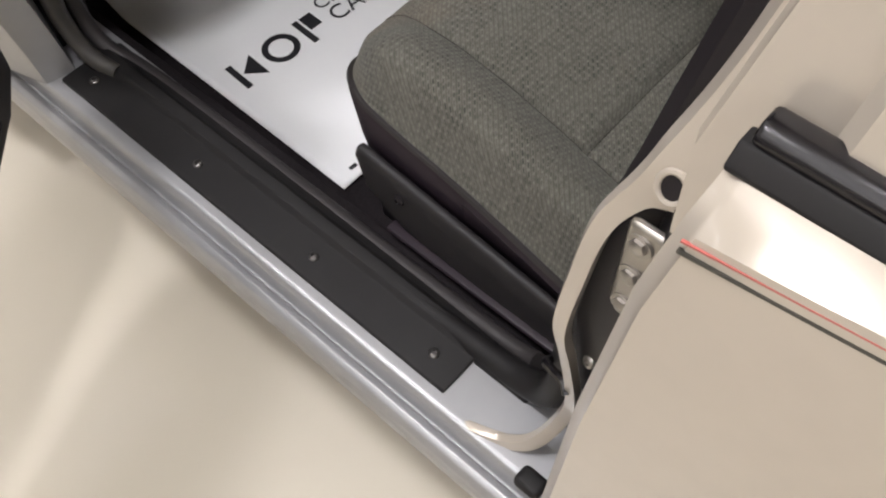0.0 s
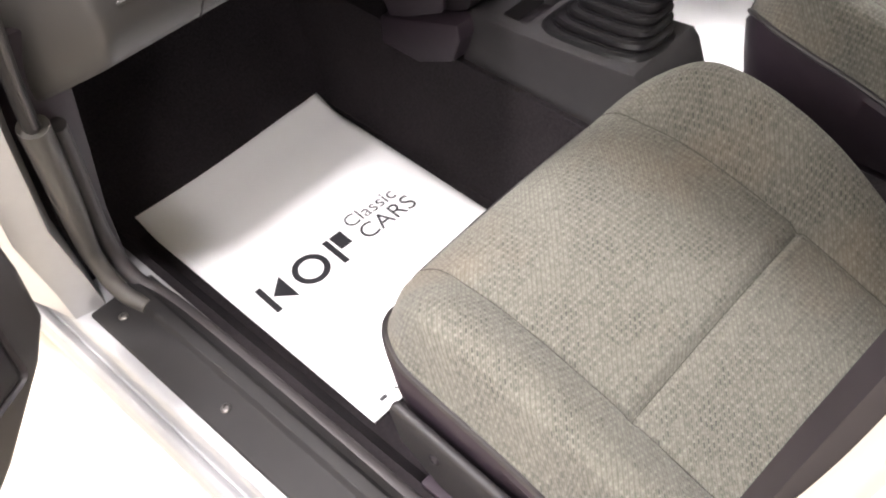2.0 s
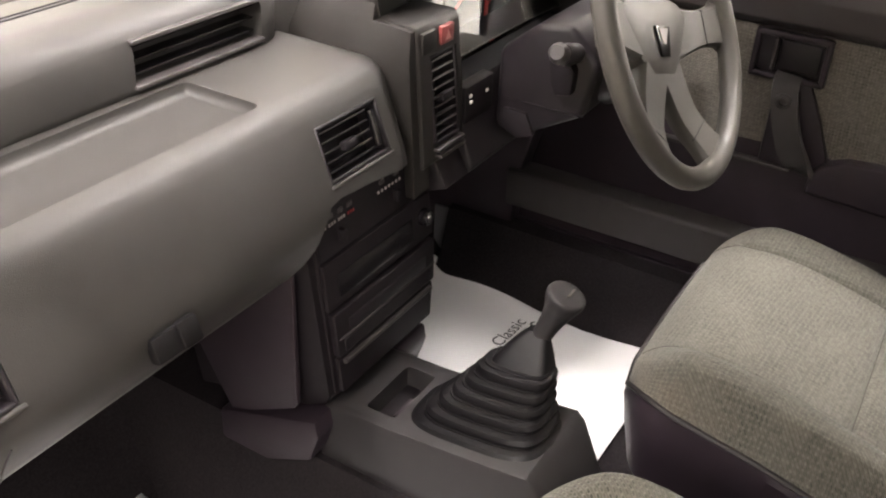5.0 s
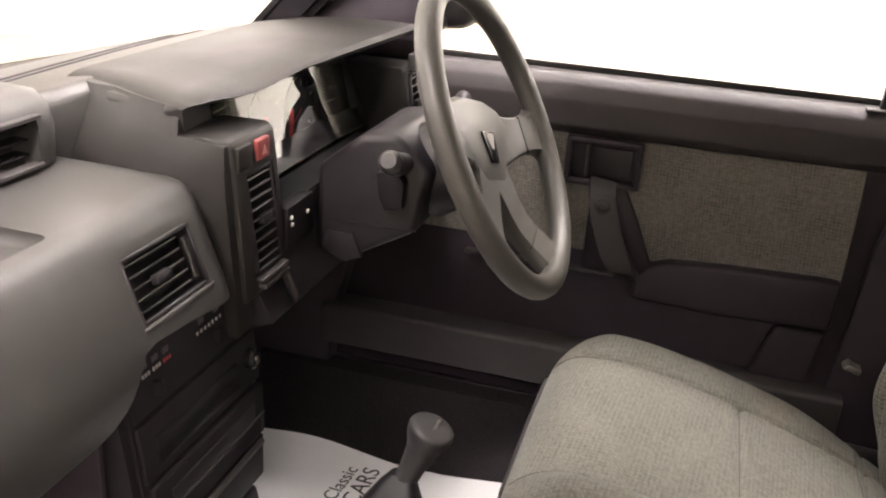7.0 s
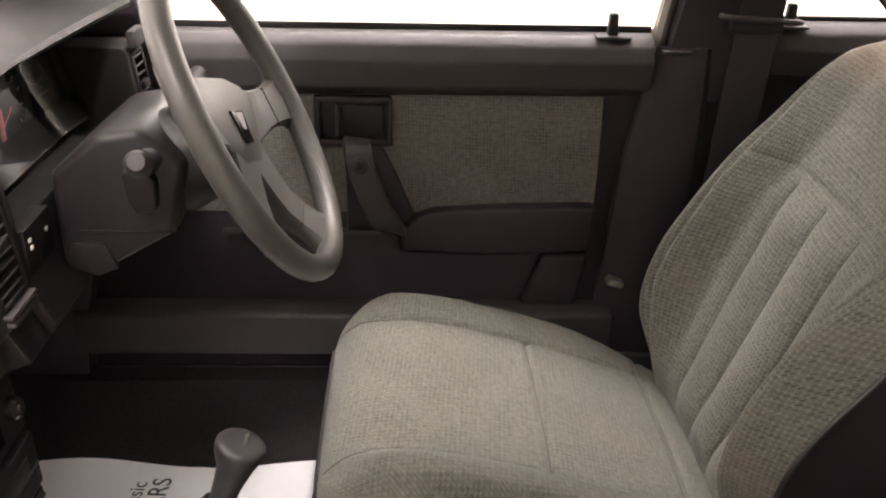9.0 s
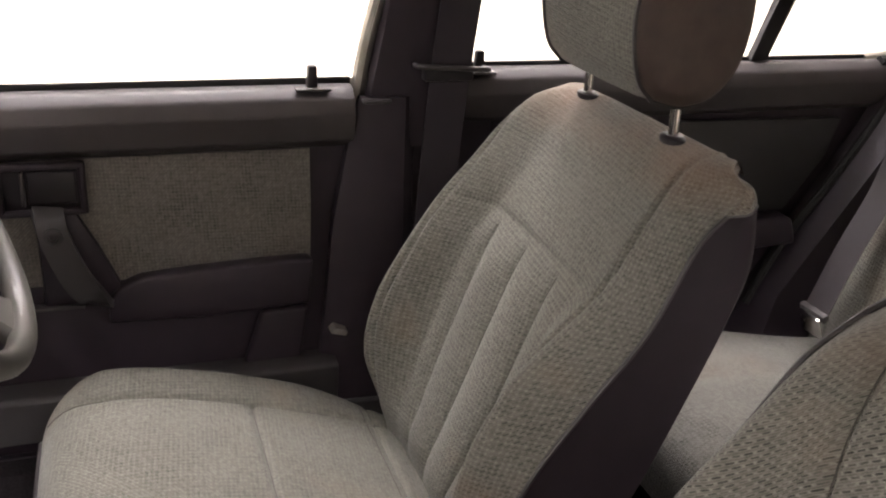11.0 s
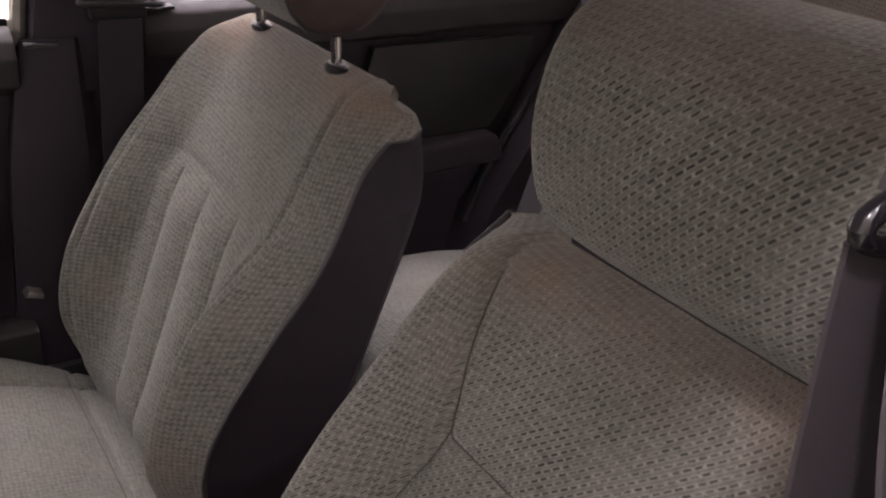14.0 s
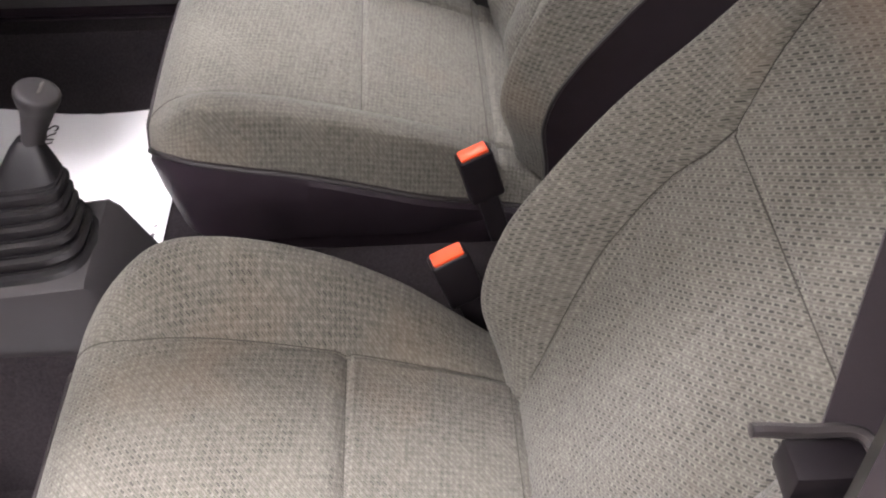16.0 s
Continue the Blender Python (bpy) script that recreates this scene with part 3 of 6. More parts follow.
# the open front passenger door, swung out on its hinges
fdoor = thing("front_door", "open front passenger door with a dark trimmed inside", "car door", (0.0, 0.79, 0.0))
q = Matrix.Translation((0.008, 0.785, 0)) @ Matrix.Rotation(radians(-66), 4, "Z")
def on_door(bm):
    bmesh.ops.transform(bm, matrix=q, verts=bm.verts)
    return bm
part("door_skin", on_door(prism([(-0.02, 0.56), (-0.03, 0.49), (-0.06, 0.455), (-0.15, 0.39), (-0.21, 0.36), (-0.8, 0.33), (-0.93, 0.385), (-0.975, 0.60), (-0.975, 0.945), (-0.07, 0.945), (-0.03, 0.75)], "x", -0.045, 0.001, 0.012, 3)), PAINT, fdoor, "beige painted outer skin")
part("door_trim", on_door(prism([(0.004, 0.56), (0.002, 0.48), (-0.032, 0.435), (-0.13, 0.365), (-0.195, 0.335), (-0.8, 0.305), (-0.95, 0.37), (-0.99, 0.60), (-0.99, 0.95), (-0.06, 0.95), (-0.01, 0.75)], "x", 0.002, 0.030, 0.012, 3)), TRIM_GREY, fdoor, "dark grey door trim panel")
part("speaker_grille", on_door(box(0.028, 0.036, -0.22, -0.06, 0.45, 0.60, 0.012, 3)), BLACK, fdoor, "black speaker grille")
part("armrest", on_door(box(0.03, 0.085, -0.75, -0.3, 0.62, 0.69, 0.02, 3)), TRIM, fdoor, "dark moulded armrest")
part("door_cloth", on_door(box(0.032, 0.039, -0.93, -0.30, 0.70, 0.86, 0.006)), DOOR_CLOTH, fdoor, "grey-brown cloth insert")

# roof, rails and pillars, right and rear
roof = []
for y, z in ((0.62, 1.33), (0.4, 1.37), (0.0, 1.395), (-0.6, 1.395), (-1.1, 1.36), (-1.35, 1.31)):
    roof.append([(0.235, y, z - 0.035), (0.25, y, z + 0.0), (0.5, y, z + 0.02), (0.81, y, z + 0.025), (1.12, y, z + 0.02), (1.37, y, z), (1.385, y, z - 0.035), (1.3, y, z - 0.03), (0.81, y, z - 0.012), (0.32, y, z - 0.03)])
part("roof", loft(roof), HEADLINER, car, "pale headlining under the roof")
def pillar(name, pts, w, d, mat, label):
    rings = []
    for x, y, z in pts:
        rings.append([(x - w, y - d, z), (x + w, y - d, z), (x + w, y + d, z), (x - w, y + d, z)])
    bm = loft(rings)
    bmesh.ops.bevel(bm, geom=[e for e in bm.edges if abs(e.calc_length()) > 0.001 and abs((e.verts[0].co - e.verts[1].co).z) > 0.01], offset=min(w, d) * 0.5, segments=2, affect="EDGES")
    return part(name, bm, mat, car, label)
pillar("windscreen_pillar", ((1.482, 0.985, 0.94), (1.462, 0.905, 1.02), (1.435, 0.80, 1.12), (1.36, 0.60, 1.33)), 0.022, 0.035, BLACK, "dark trimmed windscreen pillar")
pillar("windscreen_pillar", ((0.138, 0.985, 0.94), (0.158, 0.905, 1.02), (0.185, 0.80, 1.12), (0.245, 0.62, 1.33)), 0.022, 0.035, BLACK, "dark trimmed windscreen pillar")

# ---- right-hand doors, post and rear ----
ddoor = thing("front_door", "closed driver's door with dark trim and a grey-brown cloth insert", "car door")
part("door_panel", prism([(1.50, 0.30), (1.492, 0.40), (1.497, 0.60), (1.505, 0.70), (1.505, 0.95), (1.56, 0.95), (1.60, 0.6), (1.58, 0.30)], "y", -0.035, 0.95, 0.003), TRIM, ddoor, "dark plastic door panel")
pad = [(1.54, 0.945), (1.512, 0.957), (1.492, 0.955), (1.476, 0.942), (1.470, 0.918), (1.480, 0.878), (1.503, 0.862), (1.54, 0.862)]
part("door_top_pad", prism(pad, "y", -0.03, 0.93, 0.004), PAD, ddoor, "padded grey-brown door top")
rows = []
for k in range(13):
    z = 0.672 + 0.19 * k / 12
    rows.append([(1.4985 - 0.006 * math.sin(math.pi * k / 12), 0.035 + 0.68 * j / 24, z) for j in range(25)])
part("door_cloth", sheet(rows), DOOR_CLOTH, ddoor, "grey-brown woven cloth insert")
part("armrest", prism([(0.338, 0.652), (0.322, 0.668), (0.29, 0.682), (0.20, 0.688), (0.06, 0.692), (0.035, 0.690), (0.04, 0.615), (0.20, 0.608), (0.34, 0.615)], "x", 1.472, 1.506, 0.006, 3), TRIM, ddoor, "dark moulded armrest")
part("door_pocket", prism([(1.448, 0.440), (1.442, 0.512), (1.448, 0.517), (1.50, 0.518), (1.50, 0.440)], "y", 0.0, 0.86, 0.003), TRIM_GREY, ddoor, "long grey plastic door pocket")
part("lower_panel", prism([(0.040, 0.605), (0.115, 0.605), (0.150, 0.50), (0.06, 0.46)], "x", 1.480, 1.497, 0.008, 3), TRIM, ddoor)
bez = part("handle_bezel", box(1.489, 1.5, 0.356, 0.468, 0.788, 0.862, 0.004), BLACK, ddoor, "black plastic door release bezel")
for a in ((0.353, 0.471, 0.852, 0.862), (0.353, 0.471, 0.785, 0.795), (0.353, 0.363, 0.785, 0.862), (0.461, 0.471, 0.785, 0.862)):
    part("bezel_bar", box(1.482, 1.496, *a, 0.004, 3), TRIM, bez)
part("release_lever", box(1.484, 1.49, 0.366, 0.43, 0.802, 0.850, 0.003, 3), BLACK, bez, "black release lever")
part("lock_slide", box(1.478, 1.492, 0.433, 0.438, 0.802, 0.852, 0.002), TRIM_GREY, bez)
grip = [(1.486, 0.408, 0.795), (1.462, 0.404, 0.780), (1.456, 0.395, 0.745), (1.456, 0.376, 0.695), (1.462, 0.356, 0.662), (1.486, 0.348, 0.646)]
part("pull_handle", ribbon(smoothed(grip, 5), (0, 1, 0.3), 0.040, 0.012), TRIM_GREY, ddoor, "grey plastic pull handle")
part("pull_handle_base", prism([(0.425, 0.790), (0.372, 0.79), (0.345, 0.735), (0.318, 0.668), (0.322, 0.645), (0.425, 0.640)], "x", 1.486, 1.503, 0.005), TRIM, ddoor, "dark plate behind the pull handle")
part("trim_edge", box(1.478, 1.497, 0.372, 0.62, 0.640, 0.646, 0.002), TRIM_GREY, ddoor)
screw("cap", (1.4525, 0.401, 0.766), (-1, 0, 0), 0.013, TRIM_GREY, ddoor)
pin = part("lock_pin", prism([(0.032 - 0.008, 0.955), (0.032 + 0.008, 0.955), (0.032 + 0.0065, 0.988), (0.032 - 0.0065, 0.988)], "x", 1.487, 1.503, 0.003), BLACK, ddoor, "black lock pin")
part("pin_seat", box(1.478, 1.51, 0.006, 0.058, 0.952, 0.9565, 0.002), TRIM_GREY, pin)
part("belt_strip", box(1.512, 1.52, -0.03, 0.93, 0.955, 0.966, 0.002), RUBBER, ddoor, "black window strip")
pane = bmesh.new()
pane.faces.new([pane.verts.new(p) for p in ((1.522, -0.035, 0.95), (1.522, 0.90, 0.95), (1.40, 0.60, 1.33), (1.40, -0.11, 1.33))])
ob = part("pane", pane, GLASS, ddoor, smooth=False)
ob.visible_shadow = False
mod = ob.modifiers.new("thickness", "SOLIDIFY")
mod.thickness = 0.004
part("window_frame", tube(smoothed([(1.515, -0.040, 0.93), (1.505, -0.052, 1.02), (1.475, -0.078, 1.15), (1.41, -0.12, 1.34)], 4), 0.012, 8), STEEL, ddoor, "pale metal edged window frame")
part("mirror_sail", prism([(0.705, 0.95), (0.712, 1.0), (0.735, 1.10), (0.80, 1.12), (0.90, 1.02), (0.95, 0.95)], "x", 1.475, 1.51, 0.004), TRIM, ddoor, "dark mirror sail panel")
mir = part("door_mirror", prism([(0.66, 0.99), (0.655, 1.08), (0.68, 1.10), (0.78, 1.085), (0.79, 1.0), (0.76, 0.98)], "x", 1.57, 1.76, 0.02, 3), BLACK, ddoor, "black door mirror housing")
part("mirror_glass", prism([(1.585, 1.0), (1.582, 1.075), (1.60, 1.088), (1.735, 1.088), (1.75, 1.075), (1.75, 1.005), (1.735, 0.995), (1.60, 0.992)], "y", 0.650, 0.658, 0.001, 1), CHROME, mir, "bright mirror glass")
part("mirror_arm", box(1.50, 1.62, 0.70, 0.74, 0.985, 1.01, 0.008), BLACK, mir)

# centre post, far side
rings = []
for z, x, y0, y1 in ((0.30, 1.478, 0.03, -0.13), (0.45, 1.472, 0.028, -0.13), (0.56, 1.468, 0.018, -0.13), (0.75, 1.472, 0.0, -0.128), (0.90, 1.478, -0.028, -0.128), (0.94, 1.480, -0.04, -0.128)):
    rings.append([(1.53, y0, z), (x + 0.012, y0, z), (x, y0 - 0.02, z), (x, y1 + 0.02, z), (x + 0.02, y1, z), (1.53, y1, z)])
part("post_trim", loft(rings), TRIM, car, "dark lower centre post trim")
rings = []
for z, x, y0, y1 in ((0.86, 1.488, -0.045, -0.205), (0.95, 1.487, -0.058, -0.205), (1.08, 1.472, -0.078, -0.202), (1.2, 1.445, -0.10, -0.215), (1.36, 1.39, -0.14, -0.24)):
    rings.append([(x + 0.03, y0 + 0.01, z), (x + 0.004, y0, z), (x, y0 - 0.02, z), (x, y1 + 0.02, z), (x + 0.02, y1, z), (x + 0.05, y1, z)])
part("upper_post_trim", loft(rings), TRIM, car, "dark upper centre post trim")
part("trim_cap", box(1.472, 1.50, -0.085, -0.042, 0.932, 0.938, 0.002), TRIM_GREY, car)
part("post_clip", prism([(-0.014, 0.560), (0.012, 0.568), (0.004, 0.577), (-0.016, 0.570)], "x", 1.450, 1.475, 0.002), STEEL, car)
part("post_filler", box(1.505, 1.53, -0.26, -0.09, 0.35, 0.95, 0.003), TRIM, car)
dbelt = thing("seat_belt", "dark seat belt hanging on the driver's side centre post", "seat belt", (1.46, -0.17, 0.3))
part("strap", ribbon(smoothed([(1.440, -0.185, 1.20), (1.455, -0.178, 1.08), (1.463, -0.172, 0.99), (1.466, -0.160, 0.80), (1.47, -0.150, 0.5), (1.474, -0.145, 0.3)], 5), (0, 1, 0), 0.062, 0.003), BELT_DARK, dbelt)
part("belt_guide", tube(smoothed([(1.474, -0.118, 0.990), (1.450, -0.122, 0.992), (1.448, -0.17, 0.990), (1.450, -0.224, 0.986), (1.474, -0.228, 0.984)], 4), 0.0042, 8), TRIM_GREY, dbelt, "grey wire belt guide")
part("guide_block", box(1.452, 1.474, -0.205, -0.128, 0.968, 0.986, 0.004), BLACK, dbelt)
part("upper_anchor", box(1.425, 1.45, -0.215, -0.165, 1.145, 1.175, 0.006), BLACK, dbelt)

rd = thing("rear_door", "closed far rear door with dark trim", "car door")
part("door_panel", prism([(1.51, 0.40), (1.50, 0.60), (1.515, 0.80), (1.515, 0.965), (1.57, 0.965), (1.6, 0.6), (1.58, 0.4)], "y", -1.18, -0.208, 0.003), TRIM, rd, "dark plastic door panel")
part("door_top_pad", prism([(x + 0.02, z + 0.018) for x, z in pad], "y", -1.12, -0.21, 0.004), PAD, rd, "padded door top")
part("cloth_panel", prism([(-0.60, 0.878), (-0.95, 0.872), (-0.93, 0.80), (-0.86, 0.70), (-0.55, 0.70)], "x", 1.494, 1.512, 0.004), CONSOLE, rd, "grey-brown panel insert")
part("armrest", prism([(-0.45, 0.66), (-0.50, 0.695), (-0.86, 0.695), (-0.88, 0.64), (-0.6, 0.63)], "x", 1.46, 1.512, 0.012, 3), TRIM, rd, "dark armrest")
pin = part("lock_pin", prism([(-0.232 - 0.008, 0.97), (-0.232 + 0.008, 0.97), (-0.232 + 0.0065, 1.004), (-0.232 - 0.0065, 1.004)], "x", 1.497, 1.512, 0.003), BLACK, rd, "black lock pin")
part("pin_seat", box(1.49, 1.52, -0.258, -0.208, 0.968, 0.9725, 0.002), TRIM_GREY, pin)
part("belt_strip", box(1.527, 1.535, -1.12, -0.208, 0.972, 0.981, 0.002), RUBBER, rd, "black window strip")
part("window_bar", loft([[(x - 0.008, y - w, z), (x + 0.008, y - w, z), (x + 0.008, y + w, z), (x - 0.008, y + w, z)] for x, y, z, w in ((1.527, -0.763, 0.975, 0.016), (1.50, -0.805, 1.16, 0.018), (1.42, -0.86, 1.36, 0.02))]), BLACK, rd, "black quarter window bar")
pane = bmesh.new()
pane.faces.new([pane.verts.new(p) for p in ((1.538, -0.20, 0.965), (1.538, -1.13, 0.965), (1.42, -1.16, 1.34), (1.42, -0.23, 1.34))])
ob = part("pane", pane, GLASS, rd, smooth=False)
ob.visible_shadow = False
mod = ob.modifiers.new("thickness", "SOLIDIFY")
mod.thickness = 0.004
frame_line = smoothed([(1.53, -1.00, 0.972), (1.529, -1.070, 0.980), (1.525, -1.110, 1.007), (1.520, -1.134, 1.054), (1.514, -1.142, 1.11), (1.495, -1.145, 1.17), (1.43, -1.15, 1.34)], 5)
part("corner_filler", prism([(-1.02, 0.960), (-1.075, 0.976), (-1.114, 1.005), (-1.139, 1.053), (-1.147, 1.11), (-1.21, 1.11), (-1.21, 0.960)], "x", 1.527, 1.534, 0.001, 1), BLACK, rd, "black rounded window corner")
part("window_frame", tube(frame_line, 0.010, 8), STEEL, rd, "pale metal edged window frame")
part("window_seal", tube([p + Vector((-0.02, -0.022, 0)) for p in frame_line], 0.010, 8), RUBBER, rd, "black door seal")
part("rear_post", loft([[(1.535, y0, z), (1.50, y0, z), (1.46, y0 - 0.06, z), (1.34, -1.42, z), (1.34, -1.75 + 0.75 * max(0, z - 1.0), z), (1.56 - 0.4 * max(0, z - 1.0), -1.75 + 0.75 * max(0, z - 1.0), z)] for z, y0 in ((0.5, -1.0), (0.8, -1.04), (0.98, -1.135), (1.1, -1.15), (1.33, -1.16))]), TRIM, car, "dark trimmed rear post")
part("rear_post", loft([[(1.62 - x, y, z) for x, y in ((1.535 - 0.4 * max(0, z - 1.0), y0), (1.50 - 0.3 * max(0, z - 1.0), y0), (1.46 - 0.2 * max(0, z - 1.0), y0 - 0.06), (1.34, -1.42), (1.34, -1.75 + 0.75 * max(0, z - 1.0)), (1.56 - 0.4 * max(0, z - 1.0), -1.75 + 0.75 * max(0, z - 1.0)))] for z, y0 in ((0.5, -1.0), (0.8, -1.04), (0.98, -1.135), (1.1, -1.15), (1.33, -1.16))]), TRIM, car)
part("door_seal", tube(smoothed([(1.49, -1.10, 0.99), (1.485, -1.03, 0.88), (1.482, -0.95, 0.76), (1.48, -0.86, 0.64), (1.478, -0.80, 0.52)], 5), 0.009, 8), RUBBER, car, "black rubber door seal")
part("wheel_arch_trim", loft([[(1.51, y, z), (1.43, y - 0.03, z), (1.42, y - 0.14, z), (1.51, y - 0.18, z)] for z, y in ((0.45, -0.78), (0.55, -0.80), (0.7, -0.90), (0.85, -1.0), (1.0, -1.08))]), TRIM, car, "dark wheel arch trim")
part("parcel_shelf", box(0.12, 1.5, -1.75, -1.12, 0.985, 1.0, 0.004), CARPET, car, "dark parcel shelf")
part("rear_bulkhead", box(0.12, 1.5, -1.3, -1.27, 0.3, 0.985, 0.004), CARPET, car)
part("rear_screen_frame", box(0.2, 1.42, -1.62, -1.58, 1.22, 1.35, 0.01), TRIM, car)

# rear bench
bench = thing("rear_bench_seat", "rear bench seat in light grey woven cloth", "rear seat", (0.81, -0.9, 0.27))
rows = []
prof = smoothed([(0, -0.395, 0.42), (0, -0.40, 0.49), (0, -0.425, 0.525), (0, -0.50, 0.545), (0, -0.65, 0.540), (0, -0.78, 0.515), (0, -0.93, 0.49)], 5)
for i, p in enumerate(prof):
    row = []
    for j in range(61):
        x = 0.19 + 1.24 * j / 60
        e = min(x - 0.19, 1.43 - x)
        h = -0.05 * (1 - step(0, 0.08, e)) - 0.010 * groove(p.y, -0.63, 0.006) * step(0.1, 0.16, e) - 0.008 * groove(x, 1.22, 0.006) - 0.008 * groove(x, 0.40, 0.006)
        row.append((x, p.y, p.z + h))
    rows.append(row)
part("cushion", sheet(rows), CLOTH_PANEL, bench, "light grey cloth cushion")
rows = []
prof = smoothed([(0, -0.86, 0.46), (0, -0.90, 0.60), (0, -0.955, 0.78), (0, -1.01, 0.95), (0, -1.045, 1.04), (0, -1.075, 1.075), (0, -1.12, 1.085), (0, -1.19, 1.075), (0, -1.22, 1.02)], 5)
for i, p in enumerate(prof):
    row = []
    for j in range(61):
        x = 0.20 + 1.235 * j / 60
        e = min(x - 0.20, 1.435 - x)
        row.append((x, p.y - 0.06 * (1 - step(0, 0.10, e)) - 0.008 * groove(x, 1.27, 0.006) - 0.008 * groove(x, 0.35, 0.006), p.z - 0.03 * (1 - step(0, 0.12, e)) * step(0.9, 1.06, p.z)))
    rows.append(row)
part("backrest", sheet(rows), CLOTH_BACK, bench, "light grey cloth backrest")
rbelt = thing("rear_seat_belt", "pale grey rear seat belt lying over the bench backrest", "seat belt", (1.36, -0.8, 0.52))
strap = smoothed([(1.328, -0.828, 0.560), (1.330, -0.874, 0.683), (1.331, -0.920, 0.787), (1.332, -0.946, 0.889), (1.332, -0.988, 0.974), (1.332, -1.032, 1.062), (1.334, -1.065, 1.092), (1.338, -1.12, 1.112), (1.341, -1.20, 1.137), (1.344, -1.30, 1.167)], 5)
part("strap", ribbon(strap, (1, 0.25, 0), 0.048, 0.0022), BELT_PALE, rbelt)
part("tongue", box(-0.026, 0.026, -0.004, 0.004, -0.022, 0.02, 0.003, m=pose(1.326, -0.824, 0.550, -20, 0, 0)), CHROME, rbelt, "metal belt tongue")
part("tongue_grip", box(-0.032, 0.032, -0.007, 0.007, -0.006, 0.008, 0.004, m=pose(1.328, -0.828, 0.570, -20, 0, 0)), TRIM_GREY, rbelt)
part("anchor_loop", tube(smoothed([(1.30, -1.28, 1.10), (1.305, -1.25, 1.12), (1.33, -1.25, 1.125), (1.335, -1.28, 1.105)], 4), 0.007, 8), TRIM_GREY, rbelt)
part("belt_outlet", box(1.29, 1.38, -1.36, -1.31, 1.13, 1.19, 0.008), BLACK, rbelt)


# ---- front seats ----
def along_sheet(rows, x):
    """Where a line at x crosses each row of a sheet."""
    out = []
    for r, xx in zip(rows, x):
        for p, q in zip(r, r[1:]):
            if p[0] <= xx <= q[0]:
                k = (xx - p[0]) / (q[0] - p[0])
                out.append(Vector(p).lerp(Vector(q), k))
                break
    return out


def front_seat(cx, dyc, dyb, label, side, high, head_z):
    seat = thing("front_seat", label, "car seat", (cx, 0.2 + dyc, 0.27), "front seats")
    # cushion
    prof = smoothed([(0, -0.075, 0.452), (0, -0.02, 0.478), (0, 0.06, 0.510), (0, 0.17, 0.546), (0, 0.27, 0.572), (0, 0.34, 0.582), (0, 0.39, 0.579), (0, 0.42, 0.567), (0, 0.438, 0.550), (0, 0.447, 0.530)], 13)
    rows = []
    for p in prof:
        y, z = p.y, p.z
        hw = 0.256 if side < 0 else 0.248
        w = hw if y < 0.355 else hw - 0.10 + 0.10 * math.sqrt(max(0.0, 1 - ((y - 0.355) / 0.0935) ** 2))
        w -= 0.035 * (1 - step(-0.08, 0.12, y))
        row = []
        for j in range(161):
            u = -1 + j / 80
            x = u * w
            a = abs(u)
            crest = interp([(0.0, 0.0), (0.06, 0.02), (0.12, 0.046), (0.18, 0.066), (0.25, 0.075), (0.31, 0.072), (0.35, 0.060), (0.40, 0.026), (0.44, 0.0)], y) if u > 0 and side < 0 else (high if u * side < 0 else 0.028 if side < 0 else 0.010) * step(-0.06, 0.1, y) * (1 - step(0.36, 0.43, y))
            bol = crest * step(0.55, 0.82, a) * (1 - step(0.90, 1.0, a))
            drop = -(0.045 - 0.02 * step(0.3, 0.44, y)) * step(0.86, 1.0, a) ** 1.5
            seam = -0.006 * groove(abs(x), 0.155, 0.0045) * (1 - step(0.36, 0.42, y)) - 0.007 * groove(y, 0.17, 0.0045) * (1 - step(0.155, 0.16, abs(x))) - 0.005 * groove(y, -0.01, 0.004)
            sag = 0.006 * math.cos(min(1, abs(x) / 0.155) * math.pi / 2)
            row.append((cx + x, y + dyc, z + bol + drop + seam + sag))
        rows.append(row)
    part("cushion", sheet(rows), CLOTH, seat, "grey-beige woven cloth cushion")
    edge = [Vector(r[0]) for r in rows] + [Vector(p) for p in rows[-1][1:-1]] + [Vector(r[-1]) for r in rows[::-1]]
    mid = Vector((cx, 0.15 + dyc, 0))
    rings = []
    for p in edge:
        out = Vector((p.x - mid.x, (p.y - mid.y) * 0.6, 0)).normalized()
        rings.append([p - out * 0.004, p + out * 0.003 - Vector((0, 0, 0.012)), Vector((p.x, p.y, p.z * 0.5 + 0.40 * 0.5)) - out * 0.004, Vector((p.x, p.y, 0.395)) - out * 0.018])
    part("cushion_side", loft(rings, False), TRIM, seat, "dark brown vinyl cushion side")
    up = Vector((0, 0, 0.0002))
    for sx in (-0.155, 0.155):
        part("seam", tube([p + up for p in along_sheet(rows[12:105], [cx + sx] * 93)], 0.0007, 5), SEAM, seat, "stitched seam")
    for yy in (0.17, 0.0):
        r = min(rows, key=lambda q: abs(q[80][1] - dyc - yy))
        part("seam", tube([Vector(p) + up for p in r if abs(p[0] - cx) < (0.155 if yy > 0.1 else 0.19)], 0.0007, 5), SEAM, seat, "stitched seam")
    part("piping", tube([p + Vector((0, 0, 0.001)) for p in edge[::2]], 0.0038, 6), PIPING, seat, "dark piping along the seam")
    part("seat_base", box(cx - 0.21, cx + 0.21, -0.05 + dyc, 0.40 + dyc, 0.33, 0.405, 0.01), TRIM, seat, "dark seat base")
    for x in (-0.19, 0.19):
        part("runner", box(cx + x - 0.018, cx + x + 0.018, -0.22 + dyc, 0.42 + dyc, 0.262, 0.332, 0.004), BLACK, seat, "black seat runner")
